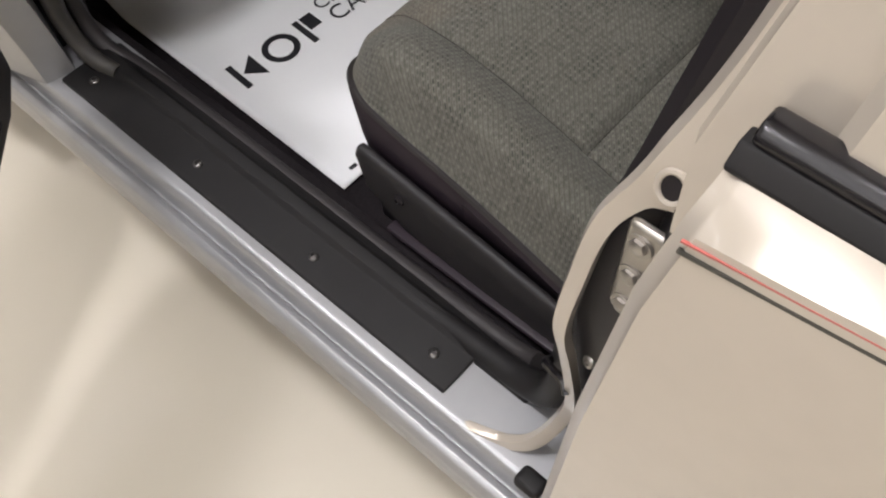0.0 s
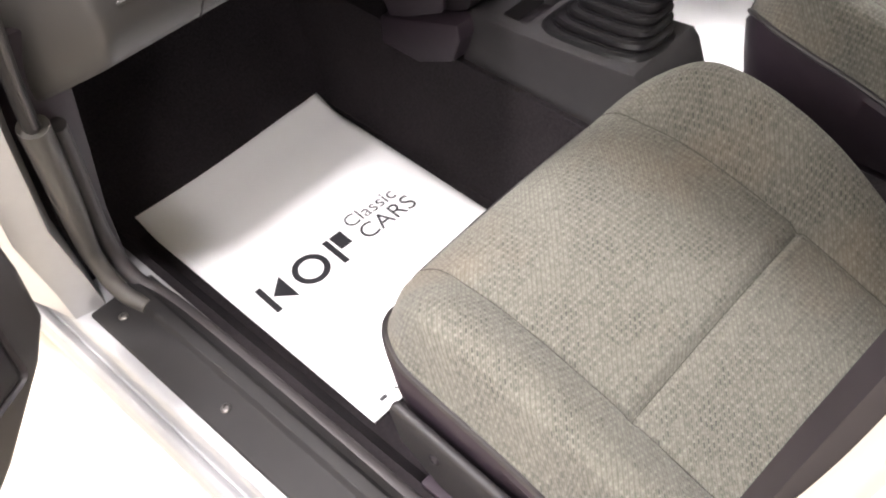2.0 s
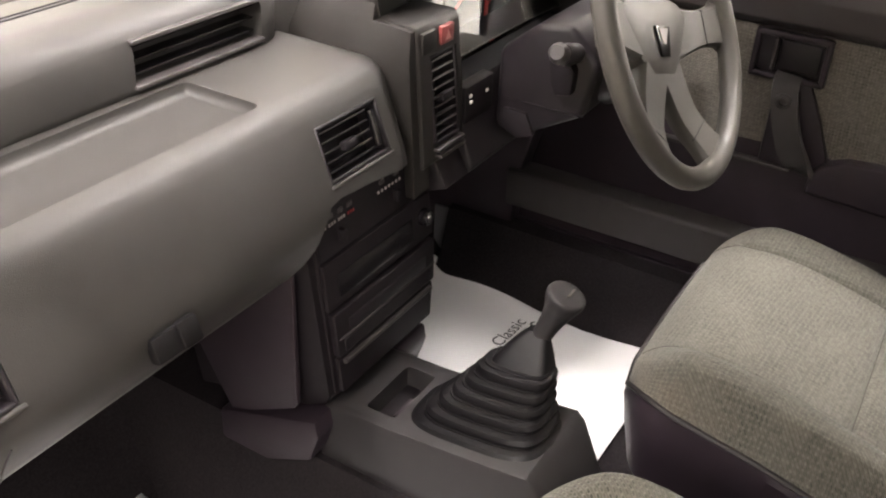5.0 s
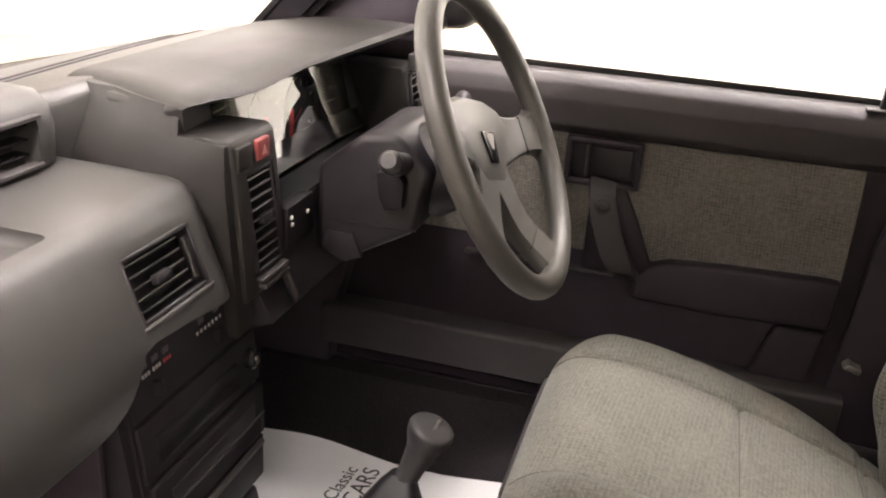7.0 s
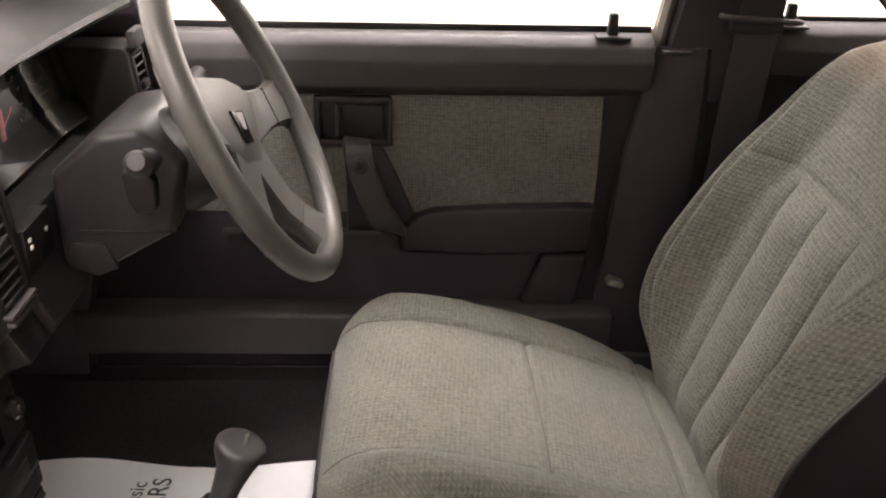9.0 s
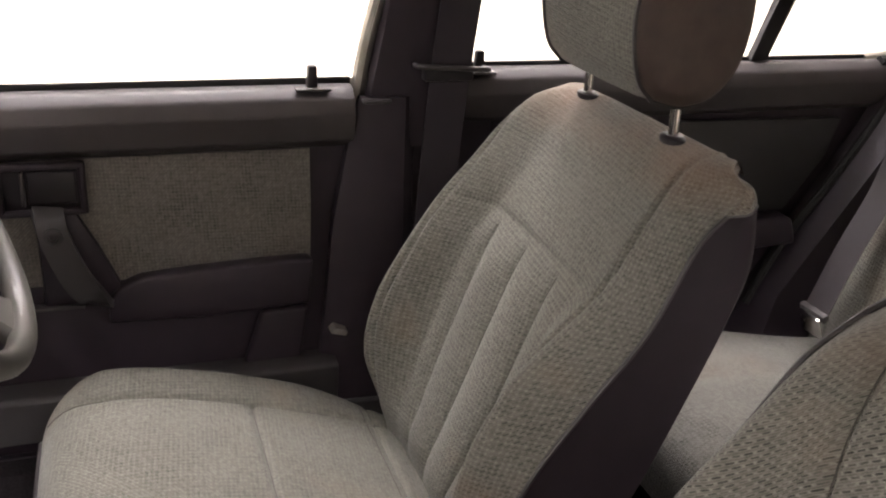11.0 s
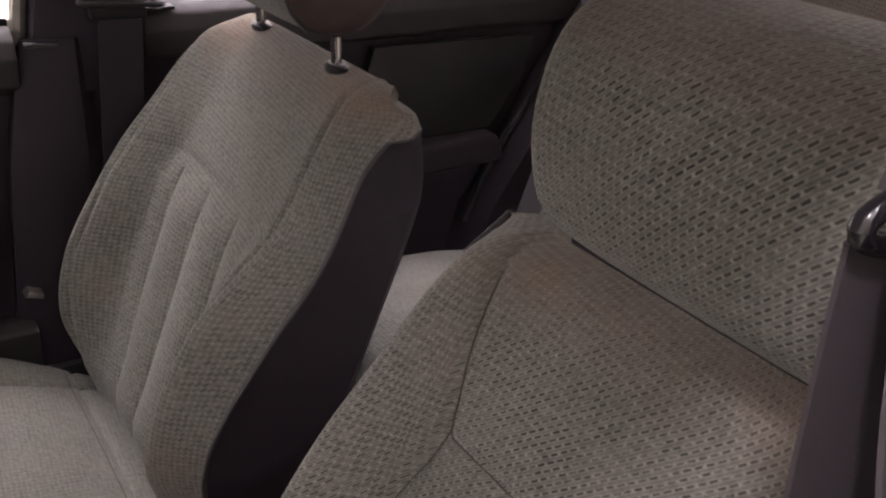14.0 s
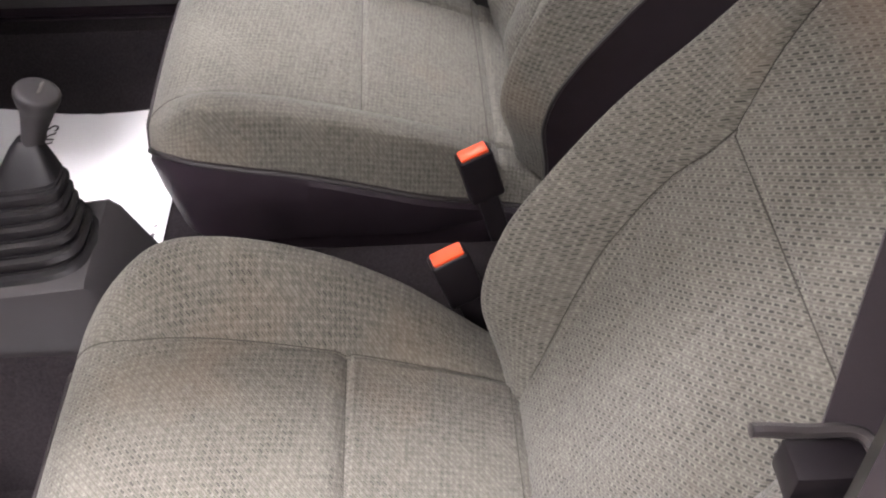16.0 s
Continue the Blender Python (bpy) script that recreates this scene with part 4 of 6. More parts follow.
    # backrest
    centre = [(0.44, 0.0), (0.50, -0.012), (0.56, -0.035), (0.66, -0.072), (0.76, -0.110), (0.845, -0.145), (0.92, -0.183), (0.965, -0.210), (0.985, -0.232), (0.994, -0.258)]
    bolster = [(0.44, 0.0), (0.50, 0.022), (0.58, 0.075), (0.67, 0.090), (0.74, 0.080), (0.823, 0.060), (0.88, 0.040), (0.966, 0.018), (0.99, 0.006)]
    wide = [(0.44, 0.195), (0.50, 0.215), (0.58, 0.238), (0.68, 0.246), (0.80, 0.243), (0.88, 0.235), (0.93, 0.230), (0.955, 0.224), (0.970, 0.214), (0.981, 0.198), (0.989, 0.176), (0.994, 0.145)]
    back = [(0.44, -0.145), (0.58, -0.192), (0.70, -0.236), (0.81, -0.281), (0.87, -0.302), (0.94, -0.300), (0.965, -0.290), (0.98, -0.278), (0.994, -0.268)]
    zs = [0.44 + 0.0046 * k for k in range(80)] + [0.808 + 0.002 * k for k in range(20)] + [0.85 + 0.0046 * k for k in range(24)] + [0.962, 0.972, 0.980, 0.986, 0.990, 0.9935]
    rows, shell, lines = [], [], []
    for z in zs:
        yc, bo, w, yr = interp(centre, z), interp(bolster, z), interp(wide, z), interp(back, z)
        wr = w + (0.017 * step(0.46, 0.62, z) * (1 - 0.35 * step(0.97, 0.994, z)) if side > 0 else 0.0)
        wl = w if side < 0 or z < 0.93 else interp([(0.93, 0.230), (0.955, 0.231), (0.970, 0.229), (0.980, 0.224), (0.988, 0.214), (0.994, 0.200)], z)
        pull = 1 - 0.8 * step(0.965, 0.994, z)
        row = []
        for j in range(161):
            u = -1 + j / 80
            a, x = abs(u), u * (wl if u < 0 else wr)
            swell = bo * (1 - 0.95 * step(0.74, 0.87, z)) if side > 0 and u < 0 else bo
            wrap = 0.75 - (0.55 * (1 - step(0.60, 0.86, z)) if side > 0 and u < 0 else 0.0)
            y = yc + swell * step(0.52 - 0.10 * step(0.80, 0.90, z), 0.80 + 0.08 * step(0.80, 0.90, z), a) - (0.035 + wrap * swell + (0.055 if side > 0 and u > 0 else 0.02) * step(0.905, 0.962, z)) * pull * step(0.75, 1.0, a) ** 1.9
            ih = (0.150 + 0.034 * step(0.46, 0.66, z)) if side > 0 else interp([(0.44, 0.125), (0.66, 0.146), (0.78, 0.142), (0.85, 0.124), (0.92, 0.138), (1.0, 0.15)], z)
            xi = x - 0.012 if side > 0 else x
            inner = 1 - step(ih - 0.004, ih + 0.004, abs(xi))
            flute = (0.016 if side > 0 else 0.0035) * abs(math.sin(math.pi * (xi / ih + 1) * 2.0)) ** 0.5 * inner * step(0.46, 0.52, z) * (1 - step(0.775, 0.832, z))
            seam = 0.008 * groove(abs(xi), ih + 0.001, 0.004) * step(0.46, 0.5, z) + (0.0025 if side > 0 else 0.005) * groove(z, 0.829 if side > 0 else 0.848, 0.005) * inner
            row.append((cx + x, y + flute - seam + dyb, z))
        rows.append(row)
        lines.append((z, ih))
        l, r = row[0], row[-1]
        yr = min(yr + dyb, l[1] - 0.012)
        k = 0.985
        drop = 0.016 * step(0.965, 0.9935, z) + (0.002 * step(0.95, 0.985, z) if side > 0 else 0.0)
        zr, zm = z - drop, z - drop * 0.5
        shell.append([l, (cx - wl * 1.005, l[1] * 0.6 + yr * 0.4, zm), (cx - wl * k, min(yr + 0.022, l[1] - 0.006), zr), (cx - wl * 0.90, yr, zr), (cx, yr - 0.012, zr), (cx + wr * 0.90, yr, zr), (cx + wr * k, min(yr + 0.022, r[1] - 0.006), zr), (cx + wr * 1.005, r[1] * 0.6 + yr * 0.4, zm), r])
    top = rows[-1]
    mid = cx + (0.012 if side > 0 else 0.0)
    out = Vector((0, 0.0002, 0.0001))
    for k in ((-1.01, -0.5, 0.0, 0.5, 1.01) if side > 0 else (-1.01, 1.01)):
        zr = (0.50, 0.815) if side > 0 else (0.50, 0.972)
        keep = [(r, mid + k * h) for r, (z, h) in zip(rows, lines) if zr[0] < z < zr[1]]
        part("seam", tube([p + out for p in along_sheet([r for r, _ in keep], [x for _, x in keep])], 0.0007, 5), SEAM, seat, "stitched seam")
    if side < 0:
        r = min(rows, key=lambda q: abs(q[80][2] - 0.848))
        part("seam", tube([Vector(p) + out for p in r if abs(p[0] - cx) < 0.124], 0.0007, 5), SEAM, seat, "stitched seam")
    rear = shell[-1][4][1] + 0.010
    if side > 0:
        # the cloth is carried over the shoulders down to a slanting seam
        low = [r for r, z in zip(shell, zs) if z < 0.944]
        cape = shell[len(low) - 1:]
        part("shoulder", sheet([[r[i] for r in cape] for i in range(9)]), CLOTH_BACK, seat, "worn tan cloth carried over the shoulders")
        part("seam", tube(cape[0], 0.0016, 6), PIPING, seat, "dark seam below the shoulder")
        shell = low
    part("back_shell", loft(shell, False), VINYL, seat, "dark brown vinyl backrest shell")
    t = top
    fall = 0.018 if side > 0 else 0.016
    lid = []
    for a in (0, 0.06, 0.12, 0.2, 0.3, 0.4, 0.5, 0.62, 0.75, 0.88, 1):
        line = []
        for j, (x, y, z) in enumerate(t):
            e = step(0.80, 1.0, abs(j / 80 - 1))
            dz = (0.003 * math.sin(math.pi * min(1, a * 0.8)) - fall * a * a) * (1 - e) - e * fall * min(1, a * 1.05) ** 1.3
            line.append((cx + (x - cx) * (1 + 0.006 * e * math.sin(math.pi * a) - 0.012 * e * a), y + (min(y - 0.002, rear) - y) * a, z + dz))
        lid.append(line)
    ob = part("backrest", sheet(rows + lid[1:]), CLOTH_BACK, seat, "grey-beige woven cloth backrest with sewn flutes")
    ob.data.set_sharp_from_angle(angle=radians(85))
    for k in (0, -1):
        part("piping", tube([Vector(r[k]) for r, z in zip(rows[::3], zs[::3]) if z < (0.944 if side > 0 else 0.984)], 0.003, 6), PIPING, seat)
    # headrest on two steel posts
    hy, hz = -0.245 + dyb, head_z
    py = hy - (0.010 if side > 0 else 0.0)
    hx = cx - (0.046 if side < 0 else 0.0)
    tall = 0.87 if side < 0 else 1.0
    for s in (-1, 1):
        x = (cx + s * 0.106) if side > 0 else (hx + s * 0.075)
        # passenger posts are coloured black so they vanish in the gap's shade
        part("headrest_post", tube([(x, hy - 0.002 - (0.03 if side < 0 else 0.0), 0.97), (x, hy - (0.02 if side < 0 else 0.0), 1.06)], 0.0062, 12), CHROME if side > 0 else GAITER, seat, "bright steel headrest post" if side > 0 else "steel headrest post, blackened for the shade of the gap")
        if side < 0:
            continue
        part("post_collar", loft([[(x + a * c, hy - 0.002 + b * d, z) for c, d in ((math.cos(q), math.sin(q)) for q in (2 * math.pi * k / 16 for k in range(16)))] for a, b, z in ((0.021, 0.012, 0.983), (0.021, 0.012, 0.9935), (0.016, 0.009, 0.9962), (0.008, 0.008, 0.9962))]), BLACK, seat, "black plastic collar")
    pts = [(0.050, -0.090), (0.072, -0.062), (0.083, 0.0), (0.072, 0.060), (0.046, 0.092), (0.006, 0.104), (-0.036, 0.094), (-0.058, 0.05), (-0.062, -0.01), (-0.050, -0.060), (-0.022, -0.090), (0.014, -0.098)]
    loopy = smoothed([(0, *p) for p in pts + pts[:1]], 4)[:-1]

    def ring(x, k):
        return [(hx + x * (0.945 if side > 0 else 0.98), py + p.y * (0.35 + 0.65 * k) + 0.004 * (1 - k), hz + p.z * k * tall) for p in loopy]
    cloth_rings = [ring(0.121 * math.sin(a), 1 - 0.03 * math.sin(a) ** 4) for a in (radians(d) for d in range(-90, 91, 15))]
    rows = [[r[i % len(r)] for r in cloth_rings] for i in range(len(loopy) + 1)]
    head = part("headrest", sheet(rows), CLOTH_HEAD, seat, "grey-beige cloth headrest")
    # dark tapered tube drawn as the contact shadow below the passenger headrest
    if side < 0:
        part("headrest_base", tube([(hx + x, py + 0.040, hz - 0.0935 * tall) for x in (-0.119, -0.10, -0.06, 0.0, 0.06, 0.119)], [0.001, 0.0025, 0.004, 0.0045, 0.0045, 0.0045], 10), VINYL, head, "dark tube added as the shadow line under the headrest")
    for s in (-1, 1):
        side_rings = [ring(s * x, k) for x, k in ((0.121, 0.97), (0.127, 0.965), (0.133, 0.92), (0.138, 0.80), (0.140, 0.5), (0.141, 0.05))]
        if side > 0:
            part("headrest_side", loft(side_rings, True, True), HEAD_SIDE, head, "dark brown vinyl headrest side")
            part("piping", tube(ring(s * 0.122, 0.98), 0.003, 6, closed=True), PIPING, head)
        else:
            part("headrest_side", sheet([[r[i % len(r)] for r in side_rings] for i in range(len(loopy) + 1)]), CLOTH_HEAD, head, "grey-beige cloth headrest side")
    # outer plastic valance
    vx = cx + side * 0.262
    pr = [(0.378, 0.485), (0.372, 0.502), (0.355, 0.500), (0.20, 0.480), (0.05, 0.460), (-0.06, 0.455), (-0.06, 0.385), (0.10, 0.392), (0.31, 0.405), (0.365, 0.44)]
    va = part("side_valance", prism([(y + dyc, z) for y, z in pr], "x", min(vx, vx + side * 0.012), max(vx, vx + side * 0.012), 0.005, 3), CONSOLE, seat, "dark plastic side valance")
    screw("screw", (vx + side * 0.012, 0.313 + dyc, 0.461), (side, 0, 0), 0.007, BLACK, va)
    part("valance_rib", box(min(vx, vx + side * 0.02), max(vx, vx + side * 0.02), -0.05 + dyc, 0.33 + dyc, 0.395, 0.403, 0.003), TRIM, va)
    return seat


front_seat(0.458, 0.0, 0.0, "grey-beige cloth front passenger seat with vinyl sides", -1, 0.055, 1.103)
front_seat(1.158, -0.012, -0.05, "grey-beige cloth driver's seat with vinyl sides", 1, 0.030, 1.127)


# ---- dashboard ----
def cut(ob, cutters):
    """Cuts the cutters' volumes out of a mesh for good."""
    for c in cutters:
        tool = linked("tool", c, BLACK, False)
        mod = ob.modifiers.new("cut", "BOOLEAN")
        mod.object, mod.operation, mod.solver = tool, "DIFFERENCE", "EXACT"
        bpy.context.view_layer.update()
        me = bpy.data.meshes.new_from_object(ob.evaluated_get(bpy.context.evaluated_depsgraph_get()))
        ob.modifiers.clear()
        ob.data = me
        me.shade_smooth()
        me.set_sharp_from_angle(angle=radians(38))
        bpy.data.objects.remove(tool)


dash = thing("dashboard", "grey moulded plastic dashboard with an open passenger shelf", "dashboard", (0.81, 0.9, 0.75))
LEAN = math.atan2(0.023, 0.063)
face = [(0.93, 0.921), (0.86, 0.920), (0.785, 0.919), (0.768, 0.916), (0.757, 0.908), (0.750, 0.897), (0.738, 0.865), (0.722, 0.825), (0.7158, 0.804), (0.7148, 0.790), (0.7175, 0.774), (0.7250, 0.752), (0.7325, 0.7415), (0.745, 0.7365), (0.80, 0.738), (0.93, 0.745)]
rings = []
for x, yo, dz in ((0.105, 0.085, 0.055), (0.125, 0.062, 0.040), (0.150, 0.036, 0.024), (0.176, 0.0075, 0.0055), (0.181, 0.0022, 0.0015), (0.186, 0.0, 0.0)):
    rings.append([(x, y + yo * (1 - step(0.78, 0.93, y)), z - dz * (1 - step(0.76, 0.83, z)) - 0.10 * yo * step(0.88, 0.91, z)) for y, z in face])
for x, k in ((0.194, 1.0), (0.30, 1.0), (0.5, 1.0), (0.70, 1.0), (0.855, 1.0), (0.872, 0.975), (0.885, 0.91), (0.892, 0.82)):
    rings.append([(x, 0.90 + (y - 0.90) * k, 0.84 + (z - 0.84) * (0.6 + 0.4 * k)) for y, z in face])
shelf = part("passenger_shelf", loft(rings), DASH, dash, "grey padded shelf module")


def vent_pose(x, z):
    """A frame on the leaning face: its x along the dashboard, y out of the face, z up the face."""
    y = 0.722 + (z - 0.827) * 0.365
    return Matrix.Translation((x, y, z)) @ Matrix.Rotation(-LEAN, 4, "X")


VENTS = ((0.265, 0.849, 0.114, 0.077, "left"), (0.784, 0.859, 0.114, 0.066, "right"))
cut(shelf, [box(-w / 2, w / 2, -0.03, 0.06, -h / 2, h / 2, 0.004, m=vent_pose(x, z)) for x, z, w, h, _ in VENTS])
cut(shelf, [prism([(0.635, 0.70), (0.662, 0.742), (0.690, 0.764), (0.702, 0.790), (0.716, 0.808), (0.735, 0.811), (0.79, 0.807), (0.95, 0.788), (0.95, 0.70)], "y", 0.60, 0.99)])
cut(shelf, [box(0.25, 0.69, 0.785, 0.892, 0.906, 0.96, 0.010, 3)])


def vent(m, w, h, slats, parent, upright=False):
    v = part("air_vent", box(-w / 2, w / 2, 0.034, 0.040, -h / 2, h / 2, 0, m=m), BLACK, parent, "black air vent")
    t = 0.005
    for a in ((-w / 2, w / 2, -h / 2, -h / 2 + t), (-w / 2, w / 2, h / 2 - t, h / 2), (-w / 2, -w / 2 + t, -h / 2, h / 2), (w / 2 - t, w / 2, -h / 2, h / 2)):
        part("vent_frame", box(a[0], a[1], 0.001, 0.034, a[2], a[3], 0.0015, 1, m=m), BLACK, v)
    side = 0.0 if upright else 0.020
    for k in range(slats):
        z = -h / 2 + t + (h - 2 * t) * (k + 0.5) / slats
        tilt = Matrix.Translation((0, 0.008, z)) @ Matrix.Rotation(radians(-24), 4, "X")
        part("slat", box(-w / 2 + t, w / 2 - t - side, -0.006, 0.008, -0.0012, 0.0012, 0.0005, 1, m=m @ tilt), GLOSS_BLACK if not upright else TRIM_GREY, v)
    part("vent_knob", box(-0.012 - side / 2, 0.012 - side / 2, -0.003, 0.006, -0.005, 0.005, 0.002, m=m), BLACK, v)
    if not upright:
        part("thumb_wheel", tube([(m @ Vector((w / 2 - 0.012, 0.006, -h * 0.32))), (m @ Vector((w / 2 - 0.012, 0.0045, 0))), (m @ Vector((w / 2 - 0.012, 0.006, h * 0.32)))], [0.0045, 0.006, 0.0045], 10), GLOSS_BLACK, v, "black thumb wheel")
    return v


for x, z, w, h, _ in VENTS:
    v = vent(vent_pose(x, z), w, h, 5, dash)
    part("vent_lip", box(-w / 2 - 0.002, w / 2 + 0.004, -0.0016, 0.012, -h / 2 - 0.005, -h / 2, 0.0022, 3, m=vent_pose(x, z)), DASH, v, "grey moulded lip under the vent")
# glovebox lid with its latch, under the shelf
part("lid_seam", tube(smoothed([(0.304, 0.7164, 0.780), (0.299, 0.7188, 0.770), (0.296, 0.7230, 0.758), (0.296, 0.7282, 0.7477), (0.296, 0.7335, 0.7412), (0.296, 0.746, 0.7367)], 4), 0.0014, 6), BLACK, dash, "dark seam of the glovebox lid")
part("glovebox_latch", box(0.446, 0.478, -0.001, 0.012, -0.013, 0.013, 0.003, m=vent_pose(0, 0.786)), GAITER, dash, "black glovebox latch")
part("latch_tongue", box(0.476, 0.500, -0.004, 0.008, -0.014, 0.014, 0.004, m=vent_pose(0, 0.786)), GAITER, dash)
# upper dash with a wide centre outlet
upper = [(0.93, 0.80), (0.915, 0.905), (0.902, 0.925), (0.900, 0.965), (0.906, 0.985), (0.922, 0.997), (0.96, 0.999), (1.15, 0.960), (1.17, 0.94), (1.17, 0.80)]
rings = []
for x, k in ((0.125, 0.86), (0.14, 1.0), (0.80, 1.0), (0.842, 1.0), (0.856, 0.95), (0.864, 0.85)):
    rings.append([(x, 1.15 + (y - 1.15) * (0.7 + 0.3 * k), 0.90 + (z - 0.90) * (0.85 + 0.15 * k)) for y, z in upper])
ud = part("upper_dash", loft(rings), DASH, dash, "grey upper dash moulding")
cut(ud, [box(0.632, 0.828, 0.88, 0.935, 0.929, 0.977, 0.003)])
ov = part("centre_outlet", box(0.632, 0.828, 0.936, 0.94, 0.929, 0.977, 0), BLACK, dash, "wide black centre air outlet")
for z in (0.938, 0.953, 0.968):
    part("slat", box(0.634, 0.826, 0.912, 0.930, z - 0.0012, z + 0.0012, 0.0004, 1), GLOSS_BLACK, ov)
for z in (0.9285, 0.9775):
    part("outlet_lip", box(0.630, 0.830, 0.897, 0.91, z - 0.0025, z + 0.0025, 0.001, 1), TRIM_GREY, ov)
part("dash_middle", prism([(0.93, 0.80), (0.925, 0.95), (0.93, 0.975), (0.945, 0.985), (1.15, 0.955), (1.17, 0.94), (1.17, 0.80)], "x", 0.862, 1.47, 0.006), DASH, dash)
for dy in (0.0, 0.019):
    line = [(x, y + dy, 0.9992 - (y + dy - 0.96) * 0.205 if x < 0.864 else 0.9852 - (y + dy - 0.945) * 0.146) for x, y in ((0.30, 1.030), (0.6, 1.033), (0.862, 1.041), (0.866, 1.041), (0.97, 1.047), (1.064, 1.057), (1.19, 1.066), (1.32, 1.068), (1.42, 1.060))]
    part("demister_slot", tube(line, 0.0017, 8), BLACK, dash, "thin black demister slot")
# instrument hood
hood = []
for x, yf, z, f in ((0.908, 0.788, 0.958, 1), (0.8990, 0.786, 0.968, 0.95), (0.8995, 0.785, 0.976, 0.95), (0.9030, 0.7835, 0.983, 0.97), (0.9095, 0.781, 0.987, 1), (0.920, 0.777, 0.9895, 1), (0.936, 0.770, 0.991, 1), (0.96, 0.759, 0.9915, 0.85), (1.0, 0.748, 0.992, 0.6), (1.05, 0.742, 0.998, 0.4), (1.10, 0.738, 1.003, 0.2), (1.25, 0.727, 1.008, 0), (1.38, 0.712, 1.012, 0), (1.43, 0.707, 1.0125, 0), (1.45, 0.712, 1.008, 0)):
    zb = min(z - 0.002, 0.985) if x < 0.99 else z - 0.005 - 0.008 * step(1.0, 1.3, x)
    k = 0.05 + 0.95 * step(0.904, 0.935, x)
    back = 0.985 - max(0.0, 0.991 - z)

    def top(y):
        return z + (back - z) * ((y - 0.78) / 0.205) ** 1.6 + 0.002 * k * math.sin(math.pi * (y - 0.78) / 0.205)
    zf = 0.9825 + 0.3 * (z - 0.968) if 0.96 < z < 0.9865 and x < 0.908 else z
    zb = max(zb, zf - 0.003) if zf > z else zb
    hood.append([(x, yf + 0.002, zb), (x, yf - 0.002, 0.5 * (zf + zb)), (x, yf + 0.003, zf)] + [(x + f * d, y, top(y)) for y, d in ((0.812, 0.0115), (0.84, 0.0245), (0.868, 0.0375), (0.900, 0.0545), (0.945, 0.0675), (0.985, 0.08))] + [(x + f * 0.08, 0.985, back - 0.018 * k - 0.001), (x + f * 0.012, 0.81, z - 0.018 * k - 0.001)])
part("instrument_hood", loft(hood), HOOD, dash, "grey instrument hood")
# flared side of the hood towards the passenger, with a pocket cut under its front edge
rings = []
for z, yf in ((0.74, 0.720), (0.80, 0.7235), (0.88, 0.730), (0.92, 0.7325), (0.951, 0.736), (0.956, 0.789), (0.983, 0.789)):
    lean = 0.80 * (0.985 - max(z, 0.92))
    rings.append([(0.995, 0.97, z), (0.968 - lean, 0.955, z), (0.960 - lean, 0.930, z), (0.957 - lean, 0.900, z), (0.941 - lean, 0.868, z), (0.915 - 0.55 * lean, 0.812, z), (0.904 - 0.3 * lean, max(yf, 0.786), z), (0.906 - 0.3 * lean, yf, z), (0.93, yf + 0.002, z), (0.984 if z > 0.953 else 0.97, 0.80 if z > 0.953 else 0.82, z)])
part("hood_side", loft(rings), HOOD, dash, "flared grey side of the instrument hood")
# switch and vent pillars either side of the instruments
for x0, x1, y, nm in ((0.906, 1.006, 0.728, "left"), (1.372, 1.44, 0.698, "right")):
    part("switch_pillar", prism([(y + 0.012, 0.956), (y + 0.004, 0.950), (y - 0.006, 0.86), (y - 0.012, 0.775), (y + 0.0, 0.77), (0.80, 0.77), (0.80, 0.956)], "x", x0, x1, 0.005), HOOD, dash, "brown switch and vent pillar")
pillars = [o for o in dash.children if o.name.startswith("switch_pillar")]


def plaque(name, x0, x1, y, z0, z1, mat, parent, label="", proud=0.004, bevel=0.002):
    return part(name, box(x0, x1, y - proud, y + 0.004, z0, z1, bevel), mat, parent, label)


hz = plaque("hazard_switch", 0.953, 0.982, 0.730, 0.923, 0.946, HAZARD, dash, "faded red hazard switch with a pale triangle")
tri = bmesh.new()
a = [tri.verts.new(p) for p in ((0.9605, 0.7253, 0.928), (0.9745, 0.7253, 0.928), (0.9675, 0.7257, 0.940))]
tri.faces.new(a)
bmesh.ops.solidify(tri, geom=tri.faces[:], thickness=0.0008)
part("triangle", tri, PINK_PRINT, hz, "pale triangle", False)
plaque("blank_switch", 0.912, 0.944, 0.731, 0.920, 0.947, HOOD, dash)
VP = [Matrix.Translation((0.960, 0.7205, 0.858)), Matrix.Translation((1.408, 0.6905, 0.900))]
cut(pillars[0], [box(-0.031, 0.031, -0.03, 0.045, -0.0575, 0.0575, 0, m=VP[0])])
cut(pillars[1], [box(-0.025, 0.025, -0.03, 0.045, -0.0475, 0.0475, 0, m=VP[1])])
mv = VP[0] @ Matrix.Rotation(math.atan2(0.012, 0.09) * -1, 4, "X")
vent(mv, 0.062, 0.115, 9, dash, True)
part("vent_bezel", box(0.934, 0.996, 0.708, 0.730, 0.782, 0.788, 0.002), TRIM_GREY, dash)
part("vent_bezel", box(0.930, 0.994, 0.708, 0.730, 0.792, 0.797, 0.002), TRIM_GREY, dash)
mv = VP[1] @ Matrix.Rotation(math.atan2(0.012, 0.09) * -1, 4, "X")
vent(mv, 0.05, 0.095, 7, dash, True)
plaque("side_switch", 1.385, 1.432, 0.700, 0.952, 0.975, TRIM_GREY, dash, "grey rocker switch", 0.008)
